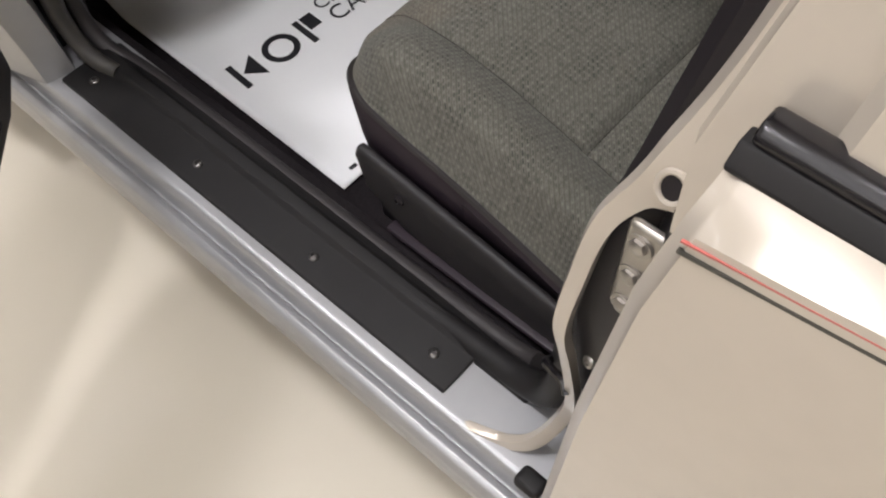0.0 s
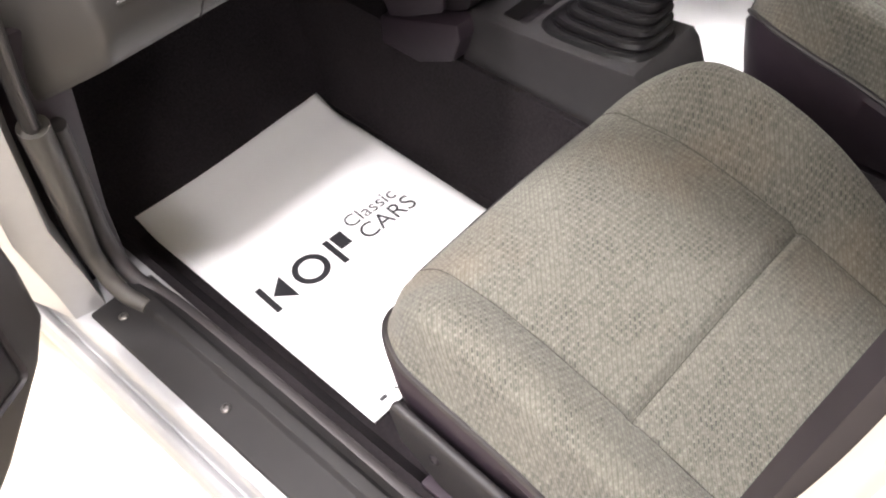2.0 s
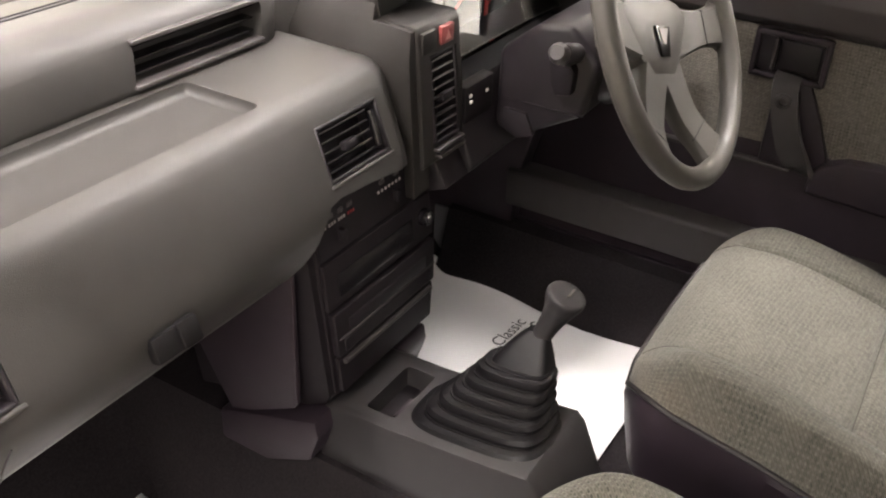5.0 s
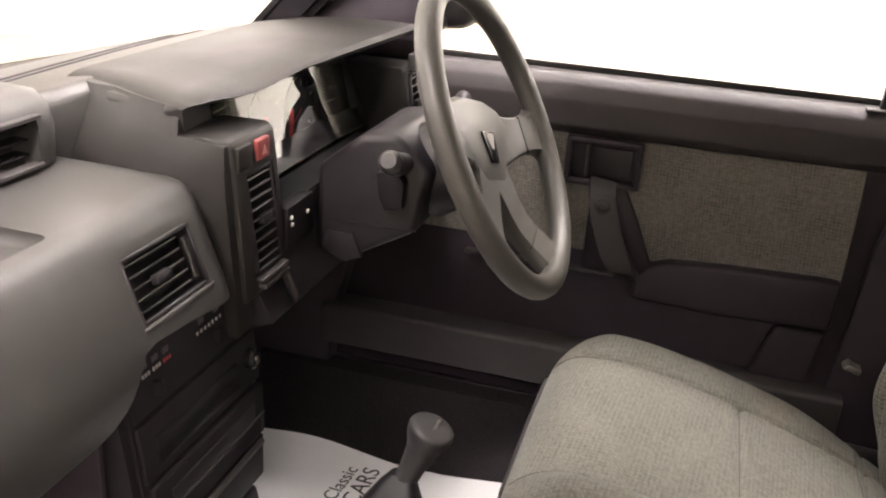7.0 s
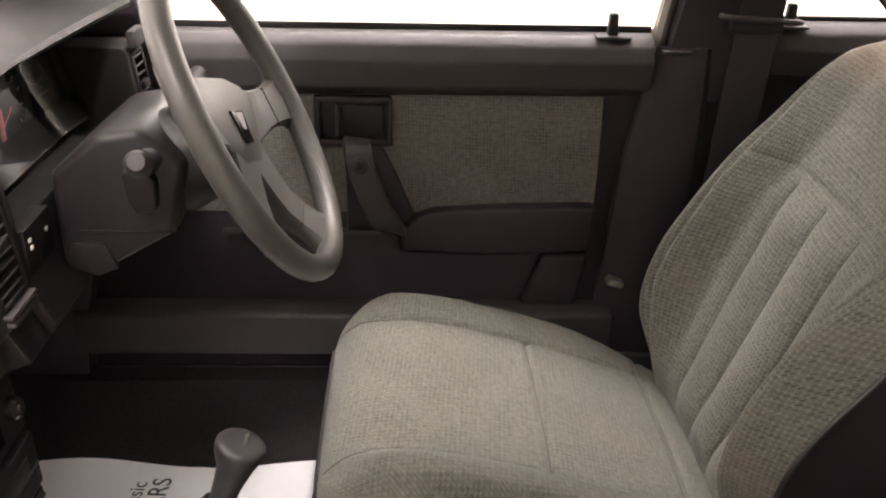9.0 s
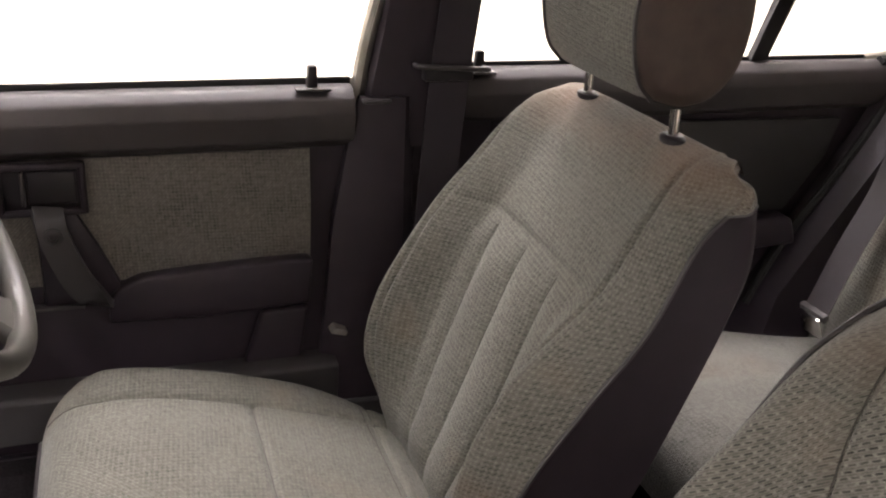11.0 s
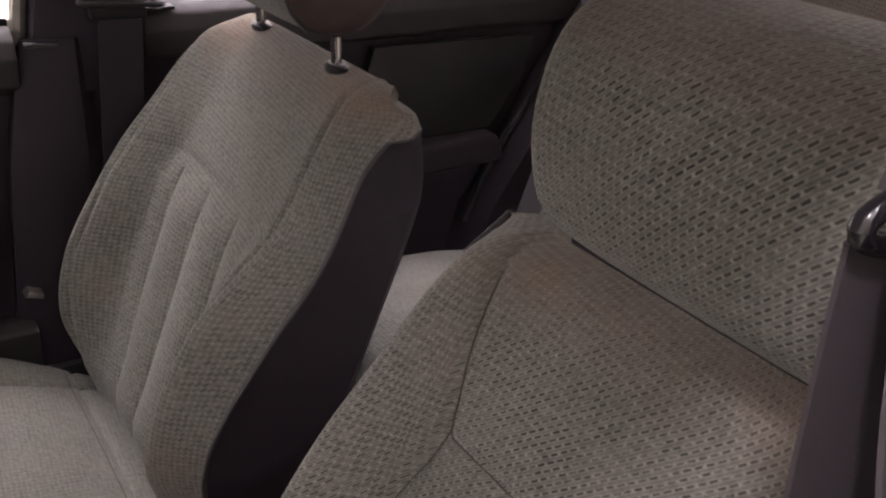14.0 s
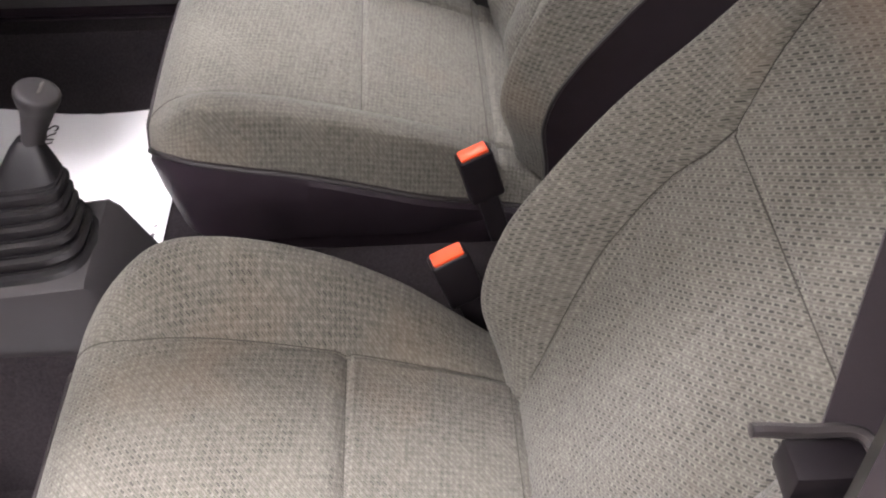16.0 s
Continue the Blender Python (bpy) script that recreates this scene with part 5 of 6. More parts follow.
# instrument panel behind a clear lens
ip = part("instrument_panel", box(0.965, 1.375, 0.838, 0.846, 0.84, 0.985, 0), GAITER, dash, "black instrument panel")
part("cowl_floor", prism([(0.735, 0.845), (0.84, 0.862), (0.84, 0.84), (0.735, 0.828)], "x", 1.0, 1.375, 0.002), GAITER, dash)
for cx, cz, r in ((1.09, 0.915, 0.036), (1.185, 0.905, 0.046), (1.295, 0.895, 0.050)):
    d = bmesh.new()
    loft([[(cx + q * r * math.cos(a), yy, cz + q * r * math.sin(a)) for a in (2 * math.pi * k / 32 for k in range(32))] for q, yy in ((1.0, 0.838), (1.0, 0.835), (0.94, 0.8355))], True, True, d)
    g = part("gauge", d, STACK, ip, "round black gauge")
    for k in range(9):
        a = radians(220 - 260 * k / 8)
        t0 = Matrix.Translation((cx + r * 0.78 * math.cos(a), 0.8345, cz + r * 0.78 * math.sin(a))) @ Matrix.Rotation(-a, 4, "Y")
        part("tick", box(-0.004, 0.004, -0.0006, 0.0006, -0.0008, 0.0008, 0, m=t0), DIAL_PRINT, g)
    part("needle", box(-0.0012, 0.0012, 0.8328, 0.834, -0.002, r * 0.8, 0, m=Matrix.Translation((cx, 0, cz)) @ Matrix.Rotation(radians(-120), 4, "Y")), RED, g, "red needle")
part("warning_strip", box(1.257, 1.268, 0.8325, 0.8345, 0.862, 0.902, 0.0008), RED, ip, "red warning strip")
rows = []
for k in range(17):
    a = k / 16
    rows.append([(x, 0.803 - 0.0257 * a - 0.0200 * a * a, 0.982 - 0.117 * a) for x in (0.982, 1.04, 1.12, 1.25, 1.372)])
ob = part("lens", sheet(rows), GLASS, ip, "clear lens leaning over the gauges")
ob.data.set_sharp_from_angle(angle=radians(25))
ob.visible_shadow = False
mod = ob.modifiers.new("thickness", "SOLIDIFY")
mod.thickness = 0.002
# lower panels round the steering column
lower = prism([(0.735, 0.845), (0.722, 0.80), (0.70, 0.745), (0.705, 0.735), (0.78, 0.70), (0.80, 0.78), (0.80, 0.845)], "x", 1.004, 1.46, 0.004)
part("column_panel", lower, BLACK, dash, "dark panel below the instruments")
part("column_panel", prism([(0.724, 0.772), (0.705, 0.735), (0.79, 0.70), (0.80, 0.772)], "x", 0.945, 1.004, 0.003), BLACK, dash)
sw = part("switch_block", box(1.008, 1.084, 0.718, 0.738, 0.800, 0.852, 0.003), STACK, dash, "black switch block with white symbols")
for x, z in ((1.021, 0.829), (1.019, 0.838), (1.064, 0.832)):
    part("symbol", box(x - 0.003, x + 0.003, 0.7165, 0.7185, z - 0.0022, z + 0.0022, 0.0005, 1), WHITE_PRINT, sw)

# steering column and wheel
col = thing("steering_column", "dark steering column shroud with stalks", "steering column", (1.17, 0.66, 0.84))
part("shroud", prism([(0.715, 0.885), (0.715, 0.778), (0.682, 0.763), (0.585, 0.818), (0.570, 0.895), (0.615, 0.936), (0.66, 0.93)], "x", 1.085, 1.262, 0.010, 3), BLACK, col, "dark plastic column shroud")
part("shroud_neck", tube([(1.17, 0.60, 0.872), (1.17, 0.545, 0.896)], [0.062, 0.055], 24), BLACK, col)
part("stalk", tube([(1.10, 0.607, 0.900), (1.05, 0.600, 0.912), (1.014, 0.596, 0.924)], [0.012, 0.014, 0.0145], 14), BLACK, col, "black wiper stalk")
part("stalk_cap", tube([(1.014, 0.596, 0.924), (1.006, 0.595, 0.928), (1.000, 0.5945, 0.931)], [0.0135, 0.013, 0.009], 16), TRIM_GREY, col, "grey stalk end cap")
part("stalk", tube([(1.24, 0.61, 0.90), (1.33, 0.60, 0.935)], 0.011, 12), BLACK, col)
part("stalk_root", prism([(0.634, 0.892), (0.606, 0.893), (0.598, 0.882), (0.600, 0.850), (0.622, 0.845), (0.630, 0.862)], "x", 1.070, 1.088, 0.003), STACK, col, "black stalk root")
part("shroud_recess", prism([(0.700, 0.806), (0.665, 0.806), (0.652, 0.776), (0.676, 0.766), (0.708, 0.780)], "x", 1.080, 1.088, 0.002), STACK, col)
part("shroud_seam", box(1.083, 1.0865, 0.585, 0.700, 0.8185, 0.8205, 0.0005, 1), STACK, col)

TILT = radians(26)
WM = Matrix.Translation((1.17, 0.508, 0.928)) @ Matrix(((1, 0, 0, 0), (0, math.sin(TILT), -math.cos(TILT), 0), (0, math.cos(TILT), math.sin(TILT), 0), (0, 0, 0, 1)))
wheel = thing("steering_wheel", "grey four-spoke steering wheel with a padded centre", "steering wheel", (1.17, 0.508, 0.928))


TURN = Matrix.Rotation(radians(-17), 4, "Z")


def on_wheel(bm, turned=True):
    bmesh.ops.transform(bm, matrix=WM @ TURN if turned else WM, verts=bm.verts)
    bmesh.ops.recalc_face_normals(bm, faces=bm.faces)
    return bm


rim = []
for k in range(72):
    a = 2 * math.pi * k / 72
    rim.append((0.19 * math.cos(a), 0.19 * math.sin(a), 0.0))
part("rim", on_wheel(tube(rim, 0.0155, 14, closed=True)), WHEEL_SKIN, wheel, "grey moulded wheel rim")
hub = []
for z, k in ((-0.055, 0.85), (-0.045, 1.0), (-0.032, 1.0), (-0.022, 0.92), (-0.018, 0.75), (-0.017, 0.2)):
    hub.append([(x * k, y * k, z) for x, y in ((-0.112, 0.032), (-0.085, 0.050), (-0.035, 0.060), (0.035, 0.060), (0.085, 0.050), (0.112, 0.032), (0.082, -0.008), (0.064, -0.034), (0.036, -0.058), (-0.036, -0.058), (-0.064, -0.034), (-0.082, -0.008))])
part("centre_pad", on_wheel(loft(hub)), WHEEL_SKIN, wheel, "grey padded wheel centre")
for a0, w0, w1 in ((6, 0.072, 0.054), (174, 0.072, 0.054), (-62, 0.068, 0.058), (-118, 0.068, 0.058)):
    a = radians(a0)
    d, s = Vector((math.cos(a), math.sin(a), 0)), Vector((-math.sin(a), math.cos(a), 0))
    rings = []
    for r, z, w in ((0.03, -0.020, w0 * 1.1), (0.07, -0.0205, w0), (0.095, -0.0205, (w0 * 2 + w1) / 3), (0.12, -0.019, (w0 + w1 * 3) / 4), (0.143, -0.013, w1), (0.163, -0.005, w1 * 1.05), (0.178, 0.001, w1 * 1.25), (0.189, 0.003, w1 * 1.6)):
        c = d * r + Vector((0, 0, z))
        up = lambda h: Vector((0, 0, h))
        rings.append([c - s * w * 0.46 + up(-0.020), c - s * w * 0.5 + up(-0.012), c - s * w * 0.49 + up(-0.005), c - s * w * 0.42 + up(0.0), c + s * w * 0.42 + up(0.0), c + s * w * 0.49 + up(-0.005), c + s * w * 0.5 + up(-0.012), c + s * w * 0.46 + up(-0.020)])
    sp = part("spoke", on_wheel(loft(rings)), WHEEL_SKIN, wheel)
    part("spoke_clip", on_wheel(box(-0.0009, 0.0009, -w1 * 0.47, w1 * 0.47, -0.014, 0.0006, 0.0004, 1, m=Matrix.Translation(d * 0.143 + Vector((0, 0, -0.0128))) @ Matrix.Rotation(a, 4, "Z") @ Matrix.Rotation(radians(-20), 4, "Y"))), BLACK, sp)
em = prism([(-0.012, -0.028), (0.012, -0.028), (0.022, 0.012), (-0.022, 0.012)], "z", -0.0175, -0.014, 0.001)
part("emblem_plate", on_wheel(em), GLOSS_BLACK, wheel, "small dark emblem plate")
part("emblem", on_wheel(prism([(-0.016, 0.009), (0.012, 0.009), (0.0, -0.012), (-0.008, -0.010)], "z", -0.0142, -0.0125, 0)), PALE_PRINT, wheel, "bright emblem patch")

# centre stack with heater controls and radio
stack = thing("centre_stack", "dark centre stack with heater sliders and a radio", "dashboard", (0.80, 0.75, 0.55))
part("stack_body", prism([(0.712, 0.806), (0.704, 0.74), (0.703, 0.55), (0.712, 0.535), (0.74, 0.52), (0.93, 0.47), (0.95, 0.806)], "x", 0.690, 0.916, 0.002), STACK, stack, "dark stack housing")
part("stack_shadow_panel", box(0.700, 0.914, 0.700, 0.712, 0.548, 0.806, 0.002), STACK, stack, "black stack face")
hc = part("heater_panel", box(0.702, 0.912, 0.6955, 0.701, 0.742, 0.803, 0.001), STACK, stack, "black heater control panel")
for k in range(4):
    x = 0.710 + 0.0165 * k
    part("symbol", box(x - 0.0048, x + 0.0048, 0.6945, 0.696, 0.7895, 0.796, 0.001, 1), TRIM_GREY, hc)
    for j in range(3):
        part("scale_bar", box(x - 0.005 + 0.0045 * j, x - 0.0025 + 0.0045 * j, 0.6945, 0.696, 0.7808, 0.7845, 0), PALE_PRINT if k < 3 else DULL_RED, hc)
for k in range(3):
    x = 0.820 + 0.028 * k
    part("symbol", box(x - 0.005, x + 0.005, 0.6945, 0.696, 0.790, 0.797, 0.0015, 1), TRIM_GREY, hc)
for k in range(7):
    x = 0.812 + 0.007 * k
    part("scale_bar", box(x - 0.0014, x + 0.0014, 0.6945, 0.696, 0.7805, 0.7840, 0), PALE_PRINT, hc)
for x, z in ((0.738, 0.764), (0.842, 0.766)):
    part("slider_knob", box(x - 0.004, x + 0.004, 0.687, 0.696, z - 0.008, z + 0.008, 0.0015), STACK, hc, "black slider knob")
rp = part("radio_shelf", box(0.702, 0.912, 0.694, 0.701, 0.672, 0.737, 0.003), STACK, stack, "black open cubby surround")
part("cubby_gap", box(0.722, 0.868, 0.6925, 0.696, 0.684, 0.716, 0.001), GLOSS_BLACK, rp)
kn = part("lighter_knob", tube([(0.893, 0.696, 0.708), (0.893, 0.686, 0.708), (0.893, 0.683, 0.708)], [0.012, 0.012, 0.009], 16), GLOSS_BLACK, stack, "black lighter knob")
part("knob_mark", box(0.889, 0.896, 0.6815, 0.684, 0.703, 0.713, 0.001, 1), CHROME, kn)
rad = part("radio", box(0.705, 0.909, 0.690, 0.701, 0.606, 0.667, 0.003), STACK, stack, "black car radio")
part("tape_slot", box(0.728, 0.885, 0.6885, 0.691, 0.634, 0.652, 0.001), BLACK, rad)
part("radio_plate", box(0.716, 0.897, 0.6885, 0.692, 0.610, 0.6285, 0.0015, 1), STACK, rad)
part("radio_trim", box(0.709, 0.905, 0.6880, 0.692, 0.6305, 0.6325, 0.0006, 1), TRIM_GREY, rad)
ps = part("storage_slot", box(0.705, 0.909, 0.692, 0.701, 0.552, 0.602, 0.003), STACK, stack, "black storage slot lid")
part("slot_lip", box(0.712, 0.902, 0.687, 0.694, 0.594, 0.600, 0.002), TRIM_GREY, ps)

def leaned(p):
    """The stack's face leans back towards the shelf and narrows towards the console."""
    z = 0.55 + (p.z - 0.55) * 0.946
    wide = 1.095 - 1.2 * max(0.0, 0.64 - z)
    return Vector((0.713 + (p.x - 0.702) * wide, p.y + 0.012 + (z - 0.55) * 0.13, z))


for o in stack.children_recursive:
    for v in o.data.vertices:
        v.co = leaned(v.co)
# lower side wing of the stack reaching towards the passenger's foot well
part("side_wing", prism([(0.750, 0.80), (0.750, 0.535), (0.757, 0.525), (0.86, 0.470), (0.93, 0.60), (0.93, 0.80)], "x", 0.682, 0.6905, 0.003), TRIM, stack, "dark side wing")
part("duct", prism([(0.72, 0.525), (0.715, 0.50), (0.73, 0.455), (0.80, 0.42), (0.88, 0.42), (0.88, 0.47)], "x", 0.676, 0.93, 0.006), TRIM, stack, "dark heater duct")

# centre console with gear lever
con = thing("centre_console", "grey plastic centre console with a coin tray", "console", (0.785, 0.55, 0.43))
rings = []
for y, z, w in ((0.735, 0.525, 0.005), (0.725, 0.530, 0.0), (0.64, 0.533, 0.0), (0.50, 0.547, 0.0), (0.452, 0.553, 0.0), (0.440, 0.545, 0.003), (0.400, 0.46, 0.006), (0.385, 0.42, 0.01)):
    rings.append([(0.705, y, 0.42), (0.708 + w, y, z - 0.012), (0.712 + w, y, z - 0.003), (0.720 + w, y, z), (0.845 - w, y, z), (0.853 - w, y, z - 0.004), (0.858 - w, y, z - 0.014), (0.862, y, 0.42)])
cb = part("console_body", loft(rings), CONSOLE, con, "dark grey moulded console body")
cut(cb, [box(0.731, 0.826, 0.638, 0.682, 0.500, 0.56, 0.005)])
part("tray_floor", box(0.732, 0.825, 0.639, 0.681, 0.498, 0.502, 0.001), BLACK, con, "black tray floor")
part("tray_divider", box(0.748, 0.790, 0.639, 0.654, 0.502, 0.518, 0.003), TRIM, con)
part("console_ledge", prism([(0.39, 0.42), (0.39, 0.432), (-0.05, 0.405), (-0.4, 0.40), (-0.4, 0.38), (0.39, 0.38)], "x", 0.735, 0.885, 0.004), TRIM, con, "dark ledge between the seats")

gear = thing("gear_lever", "dark gear lever with a ribbed rubber gaiter", "gear lever", (0.79, 0.545, 0.545))
rings = []


def gaiter(u, k, z):
    cx, cy = 0.781 + 0.048 * u + 0.010 * u * u, 0.540 - 0.030 * u
    hx, hy = 0.052 * k, 0.083 * k
    out = []
    for j in range(32):
        a = 2 * math.pi * j / 32
        c, s = math.cos(a), math.sin(a)
        e = 0.55
        out.append((cx + hx * math.copysign(abs(c) ** e, c), cy + hy * math.copysign(abs(s) ** e, s), z + (cy - 0.540 + hy * math.copysign(abs(s) ** e, s)) * -0.10))
    return out


z, k = 0.539, 1.03
rings.append(gaiter(0, 1.06, z - 0.004))
for n in range(6):
    u = n / 8
    rings += [gaiter(u, k * 1.04, z), gaiter(u, k * 1.05, z + 0.004), gaiter(u, k * 0.99, z + 0.009), gaiter(u + 0.05, k * 0.90, z + 0.0105), gaiter(u + 0.06, k * 0.895, z + 0.0125)]
    z, k = z + 0.0125, k * 0.88
rings += [gaiter(0.75, k * 0.92, z), gaiter(0.82, k * 0.76, z + 0.012), gaiter(0.92, k * 0.50, z + 0.029), gaiter(1.0, k * 0.29, z + 0.039)]
part("gaiter", loft(rings), GAITER, gear, "black ribbed rubber gaiter")
part("lever_rod", tube([(0.838, 0.512, 0.60), (0.840, 0.505, 0.65)], 0.007, 12), STEEL, gear)
knob = smoothed([(0.837, 0.514, 0.622), (0.8385, 0.508, 0.641), (0.841, 0.499, 0.666), (0.8435, 0.491, 0.686), (0.845, 0.4865, 0.700), (0.846, 0.483, 0.711), (0.8462, 0.481, 0.7165)], 4)
rad_ = [interp([(0, 0.0115), (0.3, 0.0130), (0.5, 0.0172), (0.66, 0.0222), (0.80, 0.0240), (0.90, 0.0205), (0.96, 0.0135), (1, 0.003)], i / (len(knob) - 1)) for i in range(len(knob))]
kb = part("knob", tube(knob, rad_, 20), CONSOLE, gear, "dark grey gear knob")
part("shift_badge", box(-0.0095, 0.0095, -0.007, 0.007, -0.001, 0.0008, 0.0015, m=pose(0.8462, 0.4822, 0.7140, -24, 0, 0)), WHEEL_SKIN, kb)

# ---- floor mats ----


def lettering(text, size, m, mat, parent, name):
    cu = bpy.data.curves.new(name, "FONT")
    cu.body, cu.size, cu.align_x = text, size, "LEFT"
    cu.extrude = 0.0002
    tmp = new("tmp_text", cu)
    bpy.context.view_layer.update()
    me = bpy.data.meshes.new_from_object(tmp.evaluated_get(bpy.context.evaluated_depsgraph_get()))
    bpy.data.objects.remove(tmp)
    me.transform(m)
    me.materials.clear()
    me.materials.append(mat)
    ob = new(name, me)
    ob.parent = parent
    ob.matrix_parent_inverse = parent.matrix_world.inverted()
    return ob


def paper_mat(x0, wave, label):
    mat = thing("floor_mat", label, "floor mat", (x0 + 0.19, 0.75, 0.265), "paper floor mats")
    rows = []

    def height(x, y):
        u, v = (x - x0) / 0.376, (y - 0.482) / 0.53
        return 0.2672 + 0.020 * step(0.86, 1.0, v) ** 1.4 + 0.012 * wave * step(0.9, 1.0, u) * step(0.5, 1, v) + wave * 0.007 * math.sin(9 * v + 2 * u) * step(0.8, 1.0, u) + 0.0015 * math.sin(5 * u + 3 * v)
    for i in range(41):
        row = []
        for j in range(31):
            u, v = j / 30, i / 40
            x, y = x0 + 0.376 * u + 0.006 * (v - 0.5), 0.482 + 0.53 * v - 0.006 * u
            row.append((x, y, height(x, y)))
        rows.append(row)
    ob = part("sheet", sheet(rows), PAPER, mat, "white printed paper")
    mod = ob.modifiers.new("thickness", "SOLIDIFY")
    mod.thickness, mod.offset = 0.0006, 1

    def flat(x, y):
        return Matrix.Translation((x0 + x - 0.005, y + 0.006, height(x0 + x, y) + 0.0014)) @ Matrix.Rotation(radians(-3), 4, "Z")
    # printed mark: three bold plain shapes
    def bar(pts):
        return prism(pts, "z", -0.0002, 0.0002, 0)
    for pts, x, y in (([(0, 0), (0.010, 0), (0.010, 0.054), (0, 0.054)], 0.036, 0.702), ([(0.014, 0.027), (0.042, 0.052), (0.042, 0.002)], 0.036, 0.702), ([(0, 0), (0.010, 0), (0.010, 0.054), (0, 0.054)], 0.162, 0.697), ([(0.014, 0.024), (0.036, 0.024), (0.036, 0.054), (0.014, 0.054)], 0.162, 0.697)):
        b = bar(pts)
        bmesh.ops.transform(b, matrix=flat(x, y), verts=b.verts)
        part("printed_shape", b, INK, mat, "", False)
    b = bmesh.new()
    arc = [2 * math.pi * k / 40 for k in range(40)]
    vo = [b.verts.new((0.029 * math.cos(a), 0.0285 * math.sin(a), 0)) for a in arc]
    vi = [b.verts.new((0.0190 * math.cos(a), 0.0186 * math.sin(a), 0)) for a in arc]
    for i in range(40):
        k = (i + 1) % 40
        b.faces.new((vo[i], vo[k], vi[k], vi[i]))
    bmesh.ops.transform(b, matrix=flat(0.122, 0.7265), verts=b.verts)
    part("printed_shape", b, INK, mat, "", False)
    lettering("Classic", 0.035, flat(0.215, 0.741), INK, mat, "printed_word")
    lettering("CARS", 0.043, flat(0.216, 0.704), INK, mat, "printed_word")
    for k, w in enumerate((0.012, 0.020, 0.016)):
        b = bar([(0.03 + 0.026 * k, 0), (0.03 + 0.026 * k + w, 0), (0.03 + 0.026 * k + w, 0.006), (0.03 + 0.026 * k, 0.006)])
        bmesh.ops.transform(b, matrix=flat(0.0, 0.492), verts=b.verts)
        part("printed_line", b, INK, mat, "", False)


paper_mat(0.246, 0.08, "white printed paper mat lying in the passenger foot well")
paper_mat(1.036, 1.0, "white printed paper mat, slightly curled, in the driver's foot well")


# ---- belts and buckles between and beside the seats ----
def buckle(top, low, label):
    b = thing("belt_buckle", label, "belt buckle", low, "seat belt buckles")
    t, l = Vector(top), Vector(low)
    d = (t - l).normalized()
    m = Matrix.Translation(l) @ d.to_track_quat("Z", "X").to_matrix().to_4x4()
    h = (t - l).length
    # turn the wide side to face across the car
    best = max((Matrix.Rotation(radians(a), 4, "Z") for a in range(0, 360, 10)), key=lambda r: (m.to_3x3() @ r.to_3x3() @ Vector((1, 0, 0))).dot(Vector((-0.25, 0.95, -0.2))))
    m = m @ best
    part("buckle_body", box(-0.022, 0.022, -0.012, 0.012, h - 0.075, h, 0.004, 3, m=m), BLACK, b, "black plastic buckle body")
    part("release_button", box(-0.018, 0.018, -0.0095, 0.0095, h - 0.004, h + 0.003, 0.002, m=m), ORANGE, b, "bright orange release button")
    part("stem", box(-0.014, 0.014, -0.005, 0.005, 0, h - 0.07, 0.003, m=m), BLACK, b)


buckle((0.885, 0.022, 0.573), (0.890, -0.022, 0.41), "black belt buckle with an orange button beside the driver's seat")
buckle((0.720, 0.062, 0.572), (0.725, 0.01, 0.41), "black belt buckle with an orange button beside the passenger seat")

pbelt = thing("seat_belt", "dark seat belt with a black loop on the passenger side post", "seat belt", (0.2, -0.03, 0.3))
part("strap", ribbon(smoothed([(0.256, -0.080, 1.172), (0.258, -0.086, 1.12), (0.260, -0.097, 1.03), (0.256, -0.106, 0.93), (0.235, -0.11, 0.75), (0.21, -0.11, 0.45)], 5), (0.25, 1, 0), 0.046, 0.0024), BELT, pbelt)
# second run of the same belt, coloured lighter as if lit
part("strap", ribbon(smoothed([(0.249, -0.084, 1.180), (0.244, -0.100, 1.10), (0.240, -0.136, 1.0), (0.225, -0.16, 0.85), (0.20, -0.17, 0.5)], 5), (-0.1, 1, 0), 0.046, 0.0024), BELT_LIT, pbelt, "belt webbing with the light on it put into a lighter colour")
ringp = [(0.253 + 0.004 * math.cos(a), -0.087 + 0.032 * math.cos(a), 1.177 + 0.0095 * math.sin(a)) for a in (2 * math.pi * k / 24 for k in range(24))]
part("belt_loop", tube(ringp, 0.0042, 10, closed=True), GLOSS_BLACK, pbelt, "glossy black belt loop")
part("loop_cover", loft([[(0.250, -0.118, z), (0.262, -0.118, z), (0.262, -0.066 - d, z), (0.252, -0.066 - d, z)] for z, d in ((1.186, 0.0), (1.22, 0.012), (1.25, 0.022))]), TRIM_GREY, pbelt, "grey plastic loop cover")
part("belt_guide", tube(smoothed([(0.257, -0.047, 0.947), (0.257, -0.054, 0.9465), (0.257, -0.072, 0.944), (0.256, -0.098, 0.942), (0.24, -0.104, 0.938)], 4), 0.0036, 8), TRIM_GREY, pbelt, "grey wire belt guide")
part("guide_block", box(0.238, 0.262, -0.106, -0.066, 0.910, 0.934, 0.003), BLACK, pbelt)
for z in (0.915, 0.922, 0.929):
    part("rib", box(0.2615, 0.2645, -0.104, -0.068, z - 0.0014, z + 0.0014, 0.0005, 1), TRIM_GREY, pbelt)

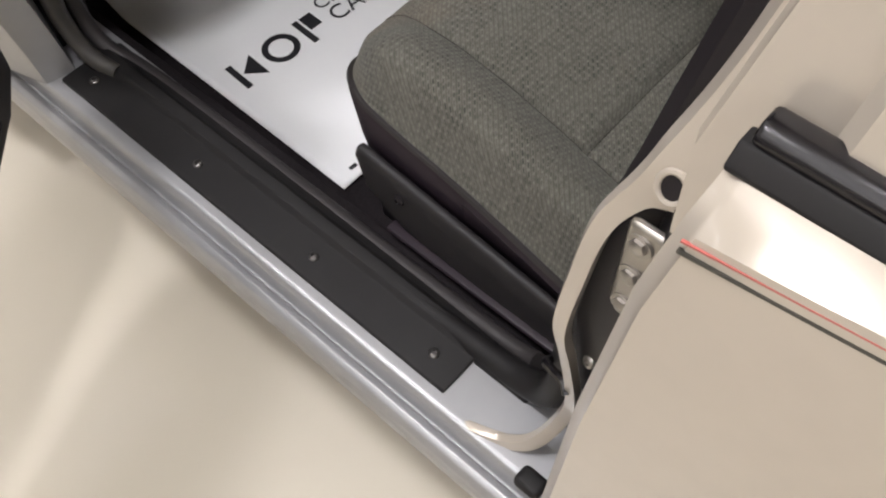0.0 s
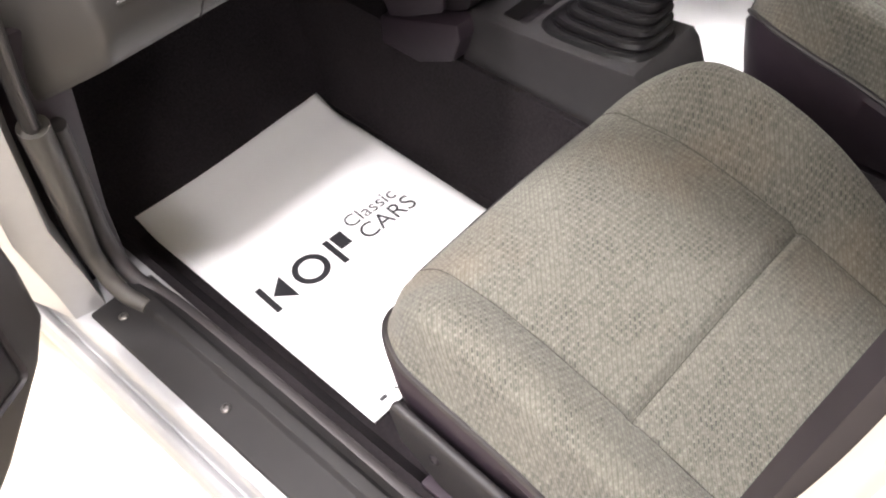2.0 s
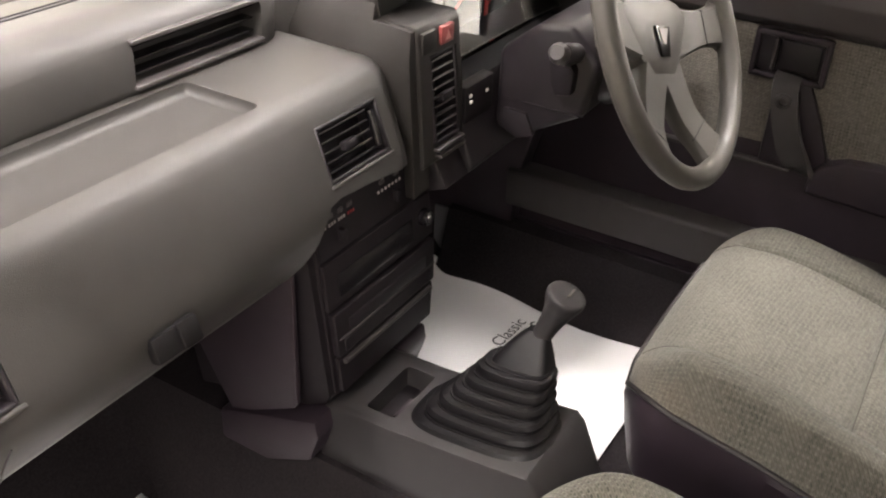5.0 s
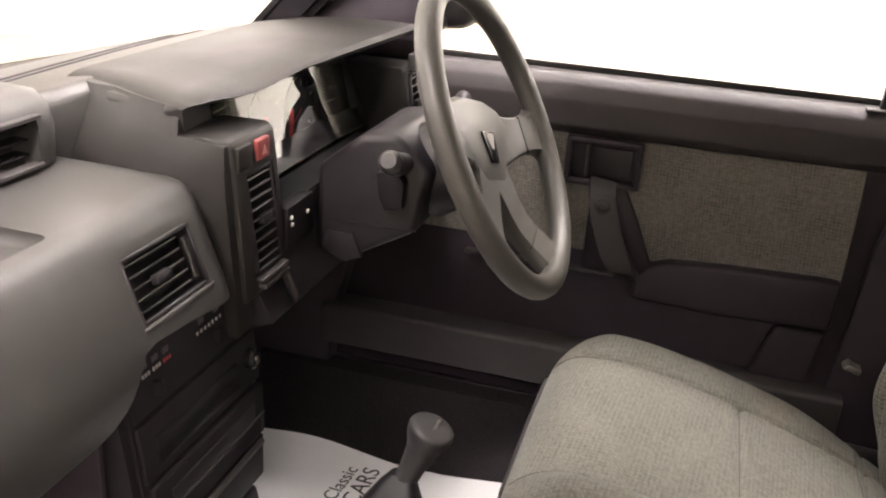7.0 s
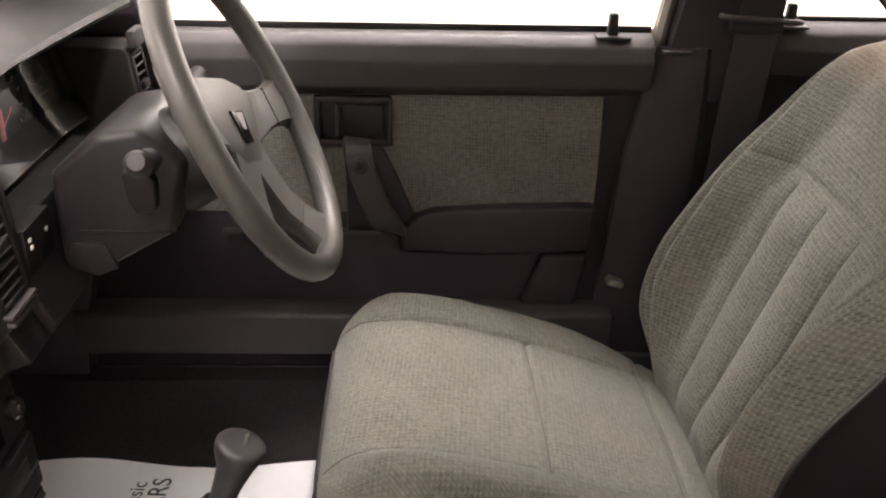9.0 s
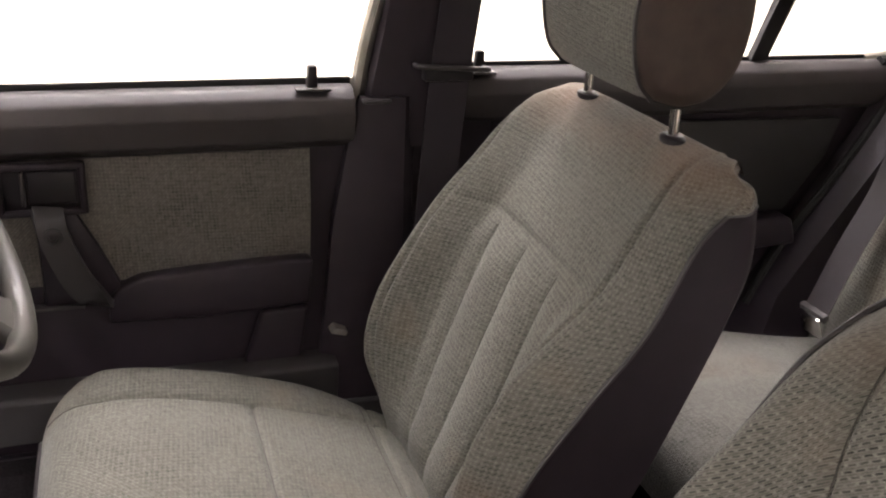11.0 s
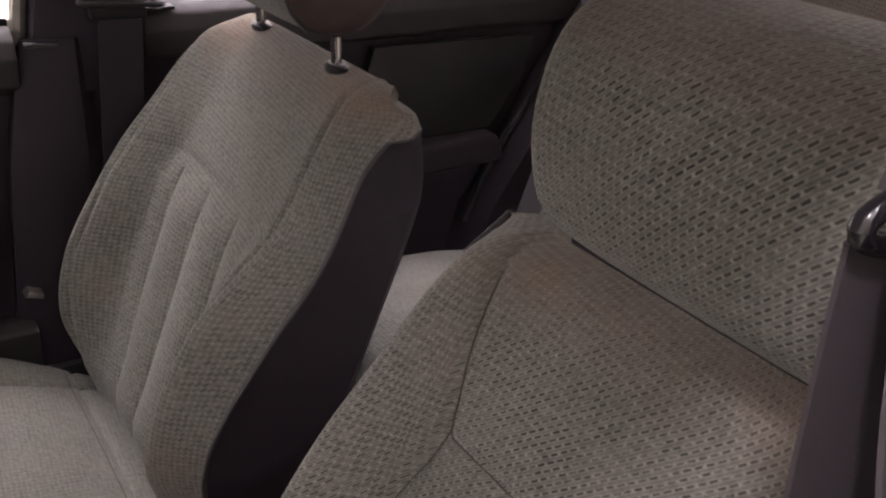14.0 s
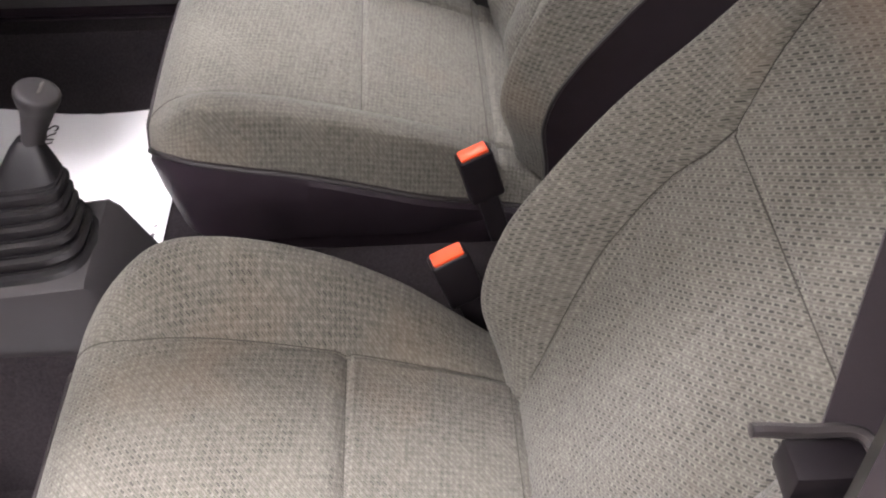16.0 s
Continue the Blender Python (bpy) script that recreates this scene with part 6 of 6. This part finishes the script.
# ---- windscreen, cowl and what lies ahead ----
rows = []
for k in range(7):
    a = k / 6
    rows.append([(0.13 + 0.10 * a + (1.36 - 0.22 * a) * j / 20, 1.03 + 0.16 * math.sin(math.pi * j / 20) ** 0.7 - (0.43 + 0.10 * math.sin(math.pi * j / 20)) * a, 0.955 + 0.39 * a) for j in range(21)])
ob = mesh_thing("windscreen", sheet(rows), GLASS, "clear laminated windscreen glass", "windscreen")
ob.visible_shadow = False
mod = ob.modifiers.new("thickness", "SOLIDIFY")
mod.thickness = 0.005
part("windscreen_seal", tube(smoothed([(1.50, 1.03, 0.95), (1.465, 0.925, 1.05), (1.385, 0.62, 1.335)], 5), 0.010, 8), RUBBER, ob, "black rubber screen seal")
part("windscreen_seal", tube(smoothed([(0.12, 1.03, 0.95), (0.155, 0.925, 1.05), (0.235, 0.62, 1.335)], 5), 0.010, 8), RUBBER, ob, "black rubber screen seal")
part("cowl_panel", prism([(1.18, 0.94), (1.22, 0.948), (1.42, 0.895), (1.46, 0.85), (1.20, 0.85)], "x", 0.10, 1.52, 0.004), POST_GREY, car, "weathered grey cowl panel")
part("bonnet", loft([[(0.06, y, z - 0.03), (0.3, y, z), (0.81, y, z + 0.012), (1.32, y, z), (1.56, y, z - 0.03), (1.56, y, z - 0.12), (0.06, y, z - 0.12)] for y, z in ((1.43, 0.885), (1.8, 0.86), (2.2, 0.81), (2.35, 0.74))]), PAINT, car, "beige metallic bonnet")
for x in (0.55, 1.15):
    wp = thing("wiper", "black windscreen wiper resting on the cowl", "wiper", (x, 1.26, 0.94), "windscreen wipers")
    part("arm", tube([(x, 1.30, 0.94), (x + 0.22, 1.235, 0.965)], 0.007, 8), BLACK, wp)
    part("blade", box(-0.24, 0.24, -0.006, 0.006, -0.004, 0.016, 0.002, m=pose(x + 0.2, 1.225, 0.962, 0, 0, -4)), RUBBER, wp)

# ---- the rest of the body round the cabin, and its wheels ----
part("roof_skin", loft([[(0.225, y, z - 0.03), (0.245, y, z + 0.008), (0.5, y, z + 0.03), (0.81, y, z + 0.036), (1.12, y, z + 0.03), (1.375, y, z + 0.008), (1.395, y, z - 0.03), (1.38, y, z - 0.034), (1.365, y, z + 0.003), (0.81, y, z + 0.028), (0.255, y, z + 0.003), (0.24, y, z - 0.034)] for y, z in ((0.63, 1.33), (0.4, 1.37), (0.0, 1.395), (-0.6, 1.395), (-1.1, 1.36), (-1.36, 1.31))]), PAINT, car, "beige metallic roof skin")
for s in (0, 1):
    flip = (lambda x: 1.62 - x) if s else (lambda x: x)
    rings = []
    for y in [1.06 + 0.1 * k for k in range(14)]:
        arch = 0.20 + 0.46 * math.sqrt(max(0.0, 1 - ((y - 1.62) / 0.36) ** 2)) if abs(y - 1.62) < 0.36 else 0.20
        rings.append([(flip(x), y, z) for x, z in ((0.11, arch), (0.03, arch), (0.018, max(arch, 0.55)), (0.025, 0.80), (0.06, 0.86 - 0.12 * step(1.5, 2.4, y)), (0.11, 0.84 - 0.12 * step(1.5, 2.4, y)))])
    part("front_wing", loft(rings), PAINT, car, "beige metallic front wing")
    rings = []
    for y in [-1.21 - 0.0935 * k for k in range(11)]:
        arch = 0.20 + 0.45 * math.sqrt(max(0.0, 1 - ((y + 1.15) / 0.35) ** 2)) if abs(y + 1.15) < 0.35 else 0.20
        rings.append([(flip(x), y, z) for x, z in ((0.10, arch), (0.035, arch), (0.02, max(arch, 0.55)), (0.022, 0.86), (0.05, 0.95), (0.12, 0.96))])
    part("rear_wing", loft(rings), PAINT, car, "beige metallic rear wing")
part("door_skin", prism([(1.582, 0.28), (1.602, 0.5), (1.604, 0.8), (1.598, 0.93), (1.562, 0.955), (1.562, 0.94), (1.575, 0.9), (1.585, 0.6), (1.57, 0.28)], "y", -0.06, 0.955, 0.004), PAINT, ddoor, "beige metallic door skin")
part("door_skin", prism([(1.582, 0.28), (1.602, 0.5), (1.604, 0.8), (1.598, 0.93), (1.574, 0.97), (1.572, 0.95), (1.578, 0.9), (1.585, 0.6), (1.57, 0.28)], "y", -1.19, -0.068, 0.004), PAINT, rd, "beige metallic door skin")
part("boot_lid", loft([[(0.12, y, z - 0.02), (0.3, y, z), (0.81, y, z + 0.01), (1.32, y, z), (1.5, y, z - 0.02), (1.5, y, z - 0.06), (0.12, y, z - 0.06)] for y, z in ((-1.66, 0.99), (-1.9, 0.975), (-2.1, 0.96), (-2.14, 0.93))]), PAINT, car, "beige metallic boot lid")
part("rear_panel", box(0.06, 1.56, -2.17, -2.13, 0.30, 0.93, 0.02), PAINT, car, "beige metallic rear panel")
part("front_panel", box(0.06, 1.56, 2.33, 2.38, 0.30, 0.74, 0.02), PAINT, car, "beige metallic front panel")
part("underbody", box(0.12, 1.50, -2.1, 2.3, 0.17, 0.199, 0.004), TYRE, car, "dark underbody")
for x, y in ((0.135, 1.62), (1.485, 1.62), (0.135, -1.15), (1.485, -1.15)):
    out = -1 if x < 0.8 else 1
    wh = thing("road_wheel", "black tyre on a plain steel wheel, standing on the floor", "wheel", (x, y, 0), "road wheels")
    ring = lambda r, dx: [(x + out * dx, y + r * math.cos(a), 0.29 + r * math.sin(a)) for a in (2 * math.pi * k / 32 for k in range(32))]
    part("tyre", loft([ring(0.19, 0.075), ring(0.22, 0.085), ring(0.265, 0.08), ring(0.288, 0.055), ring(0.289, -0.055), ring(0.265, -0.08), ring(0.19, -0.075)], True, False), TYRE, wh, "black rubber tyre")
    part("rim", loft([ring(0.192, 0.076), ring(0.175, 0.07), ring(0.165, 0.04), ring(0.06, 0.05), ring(0.02, 0.06)]), STEEL, wh, "steel wheel rim")
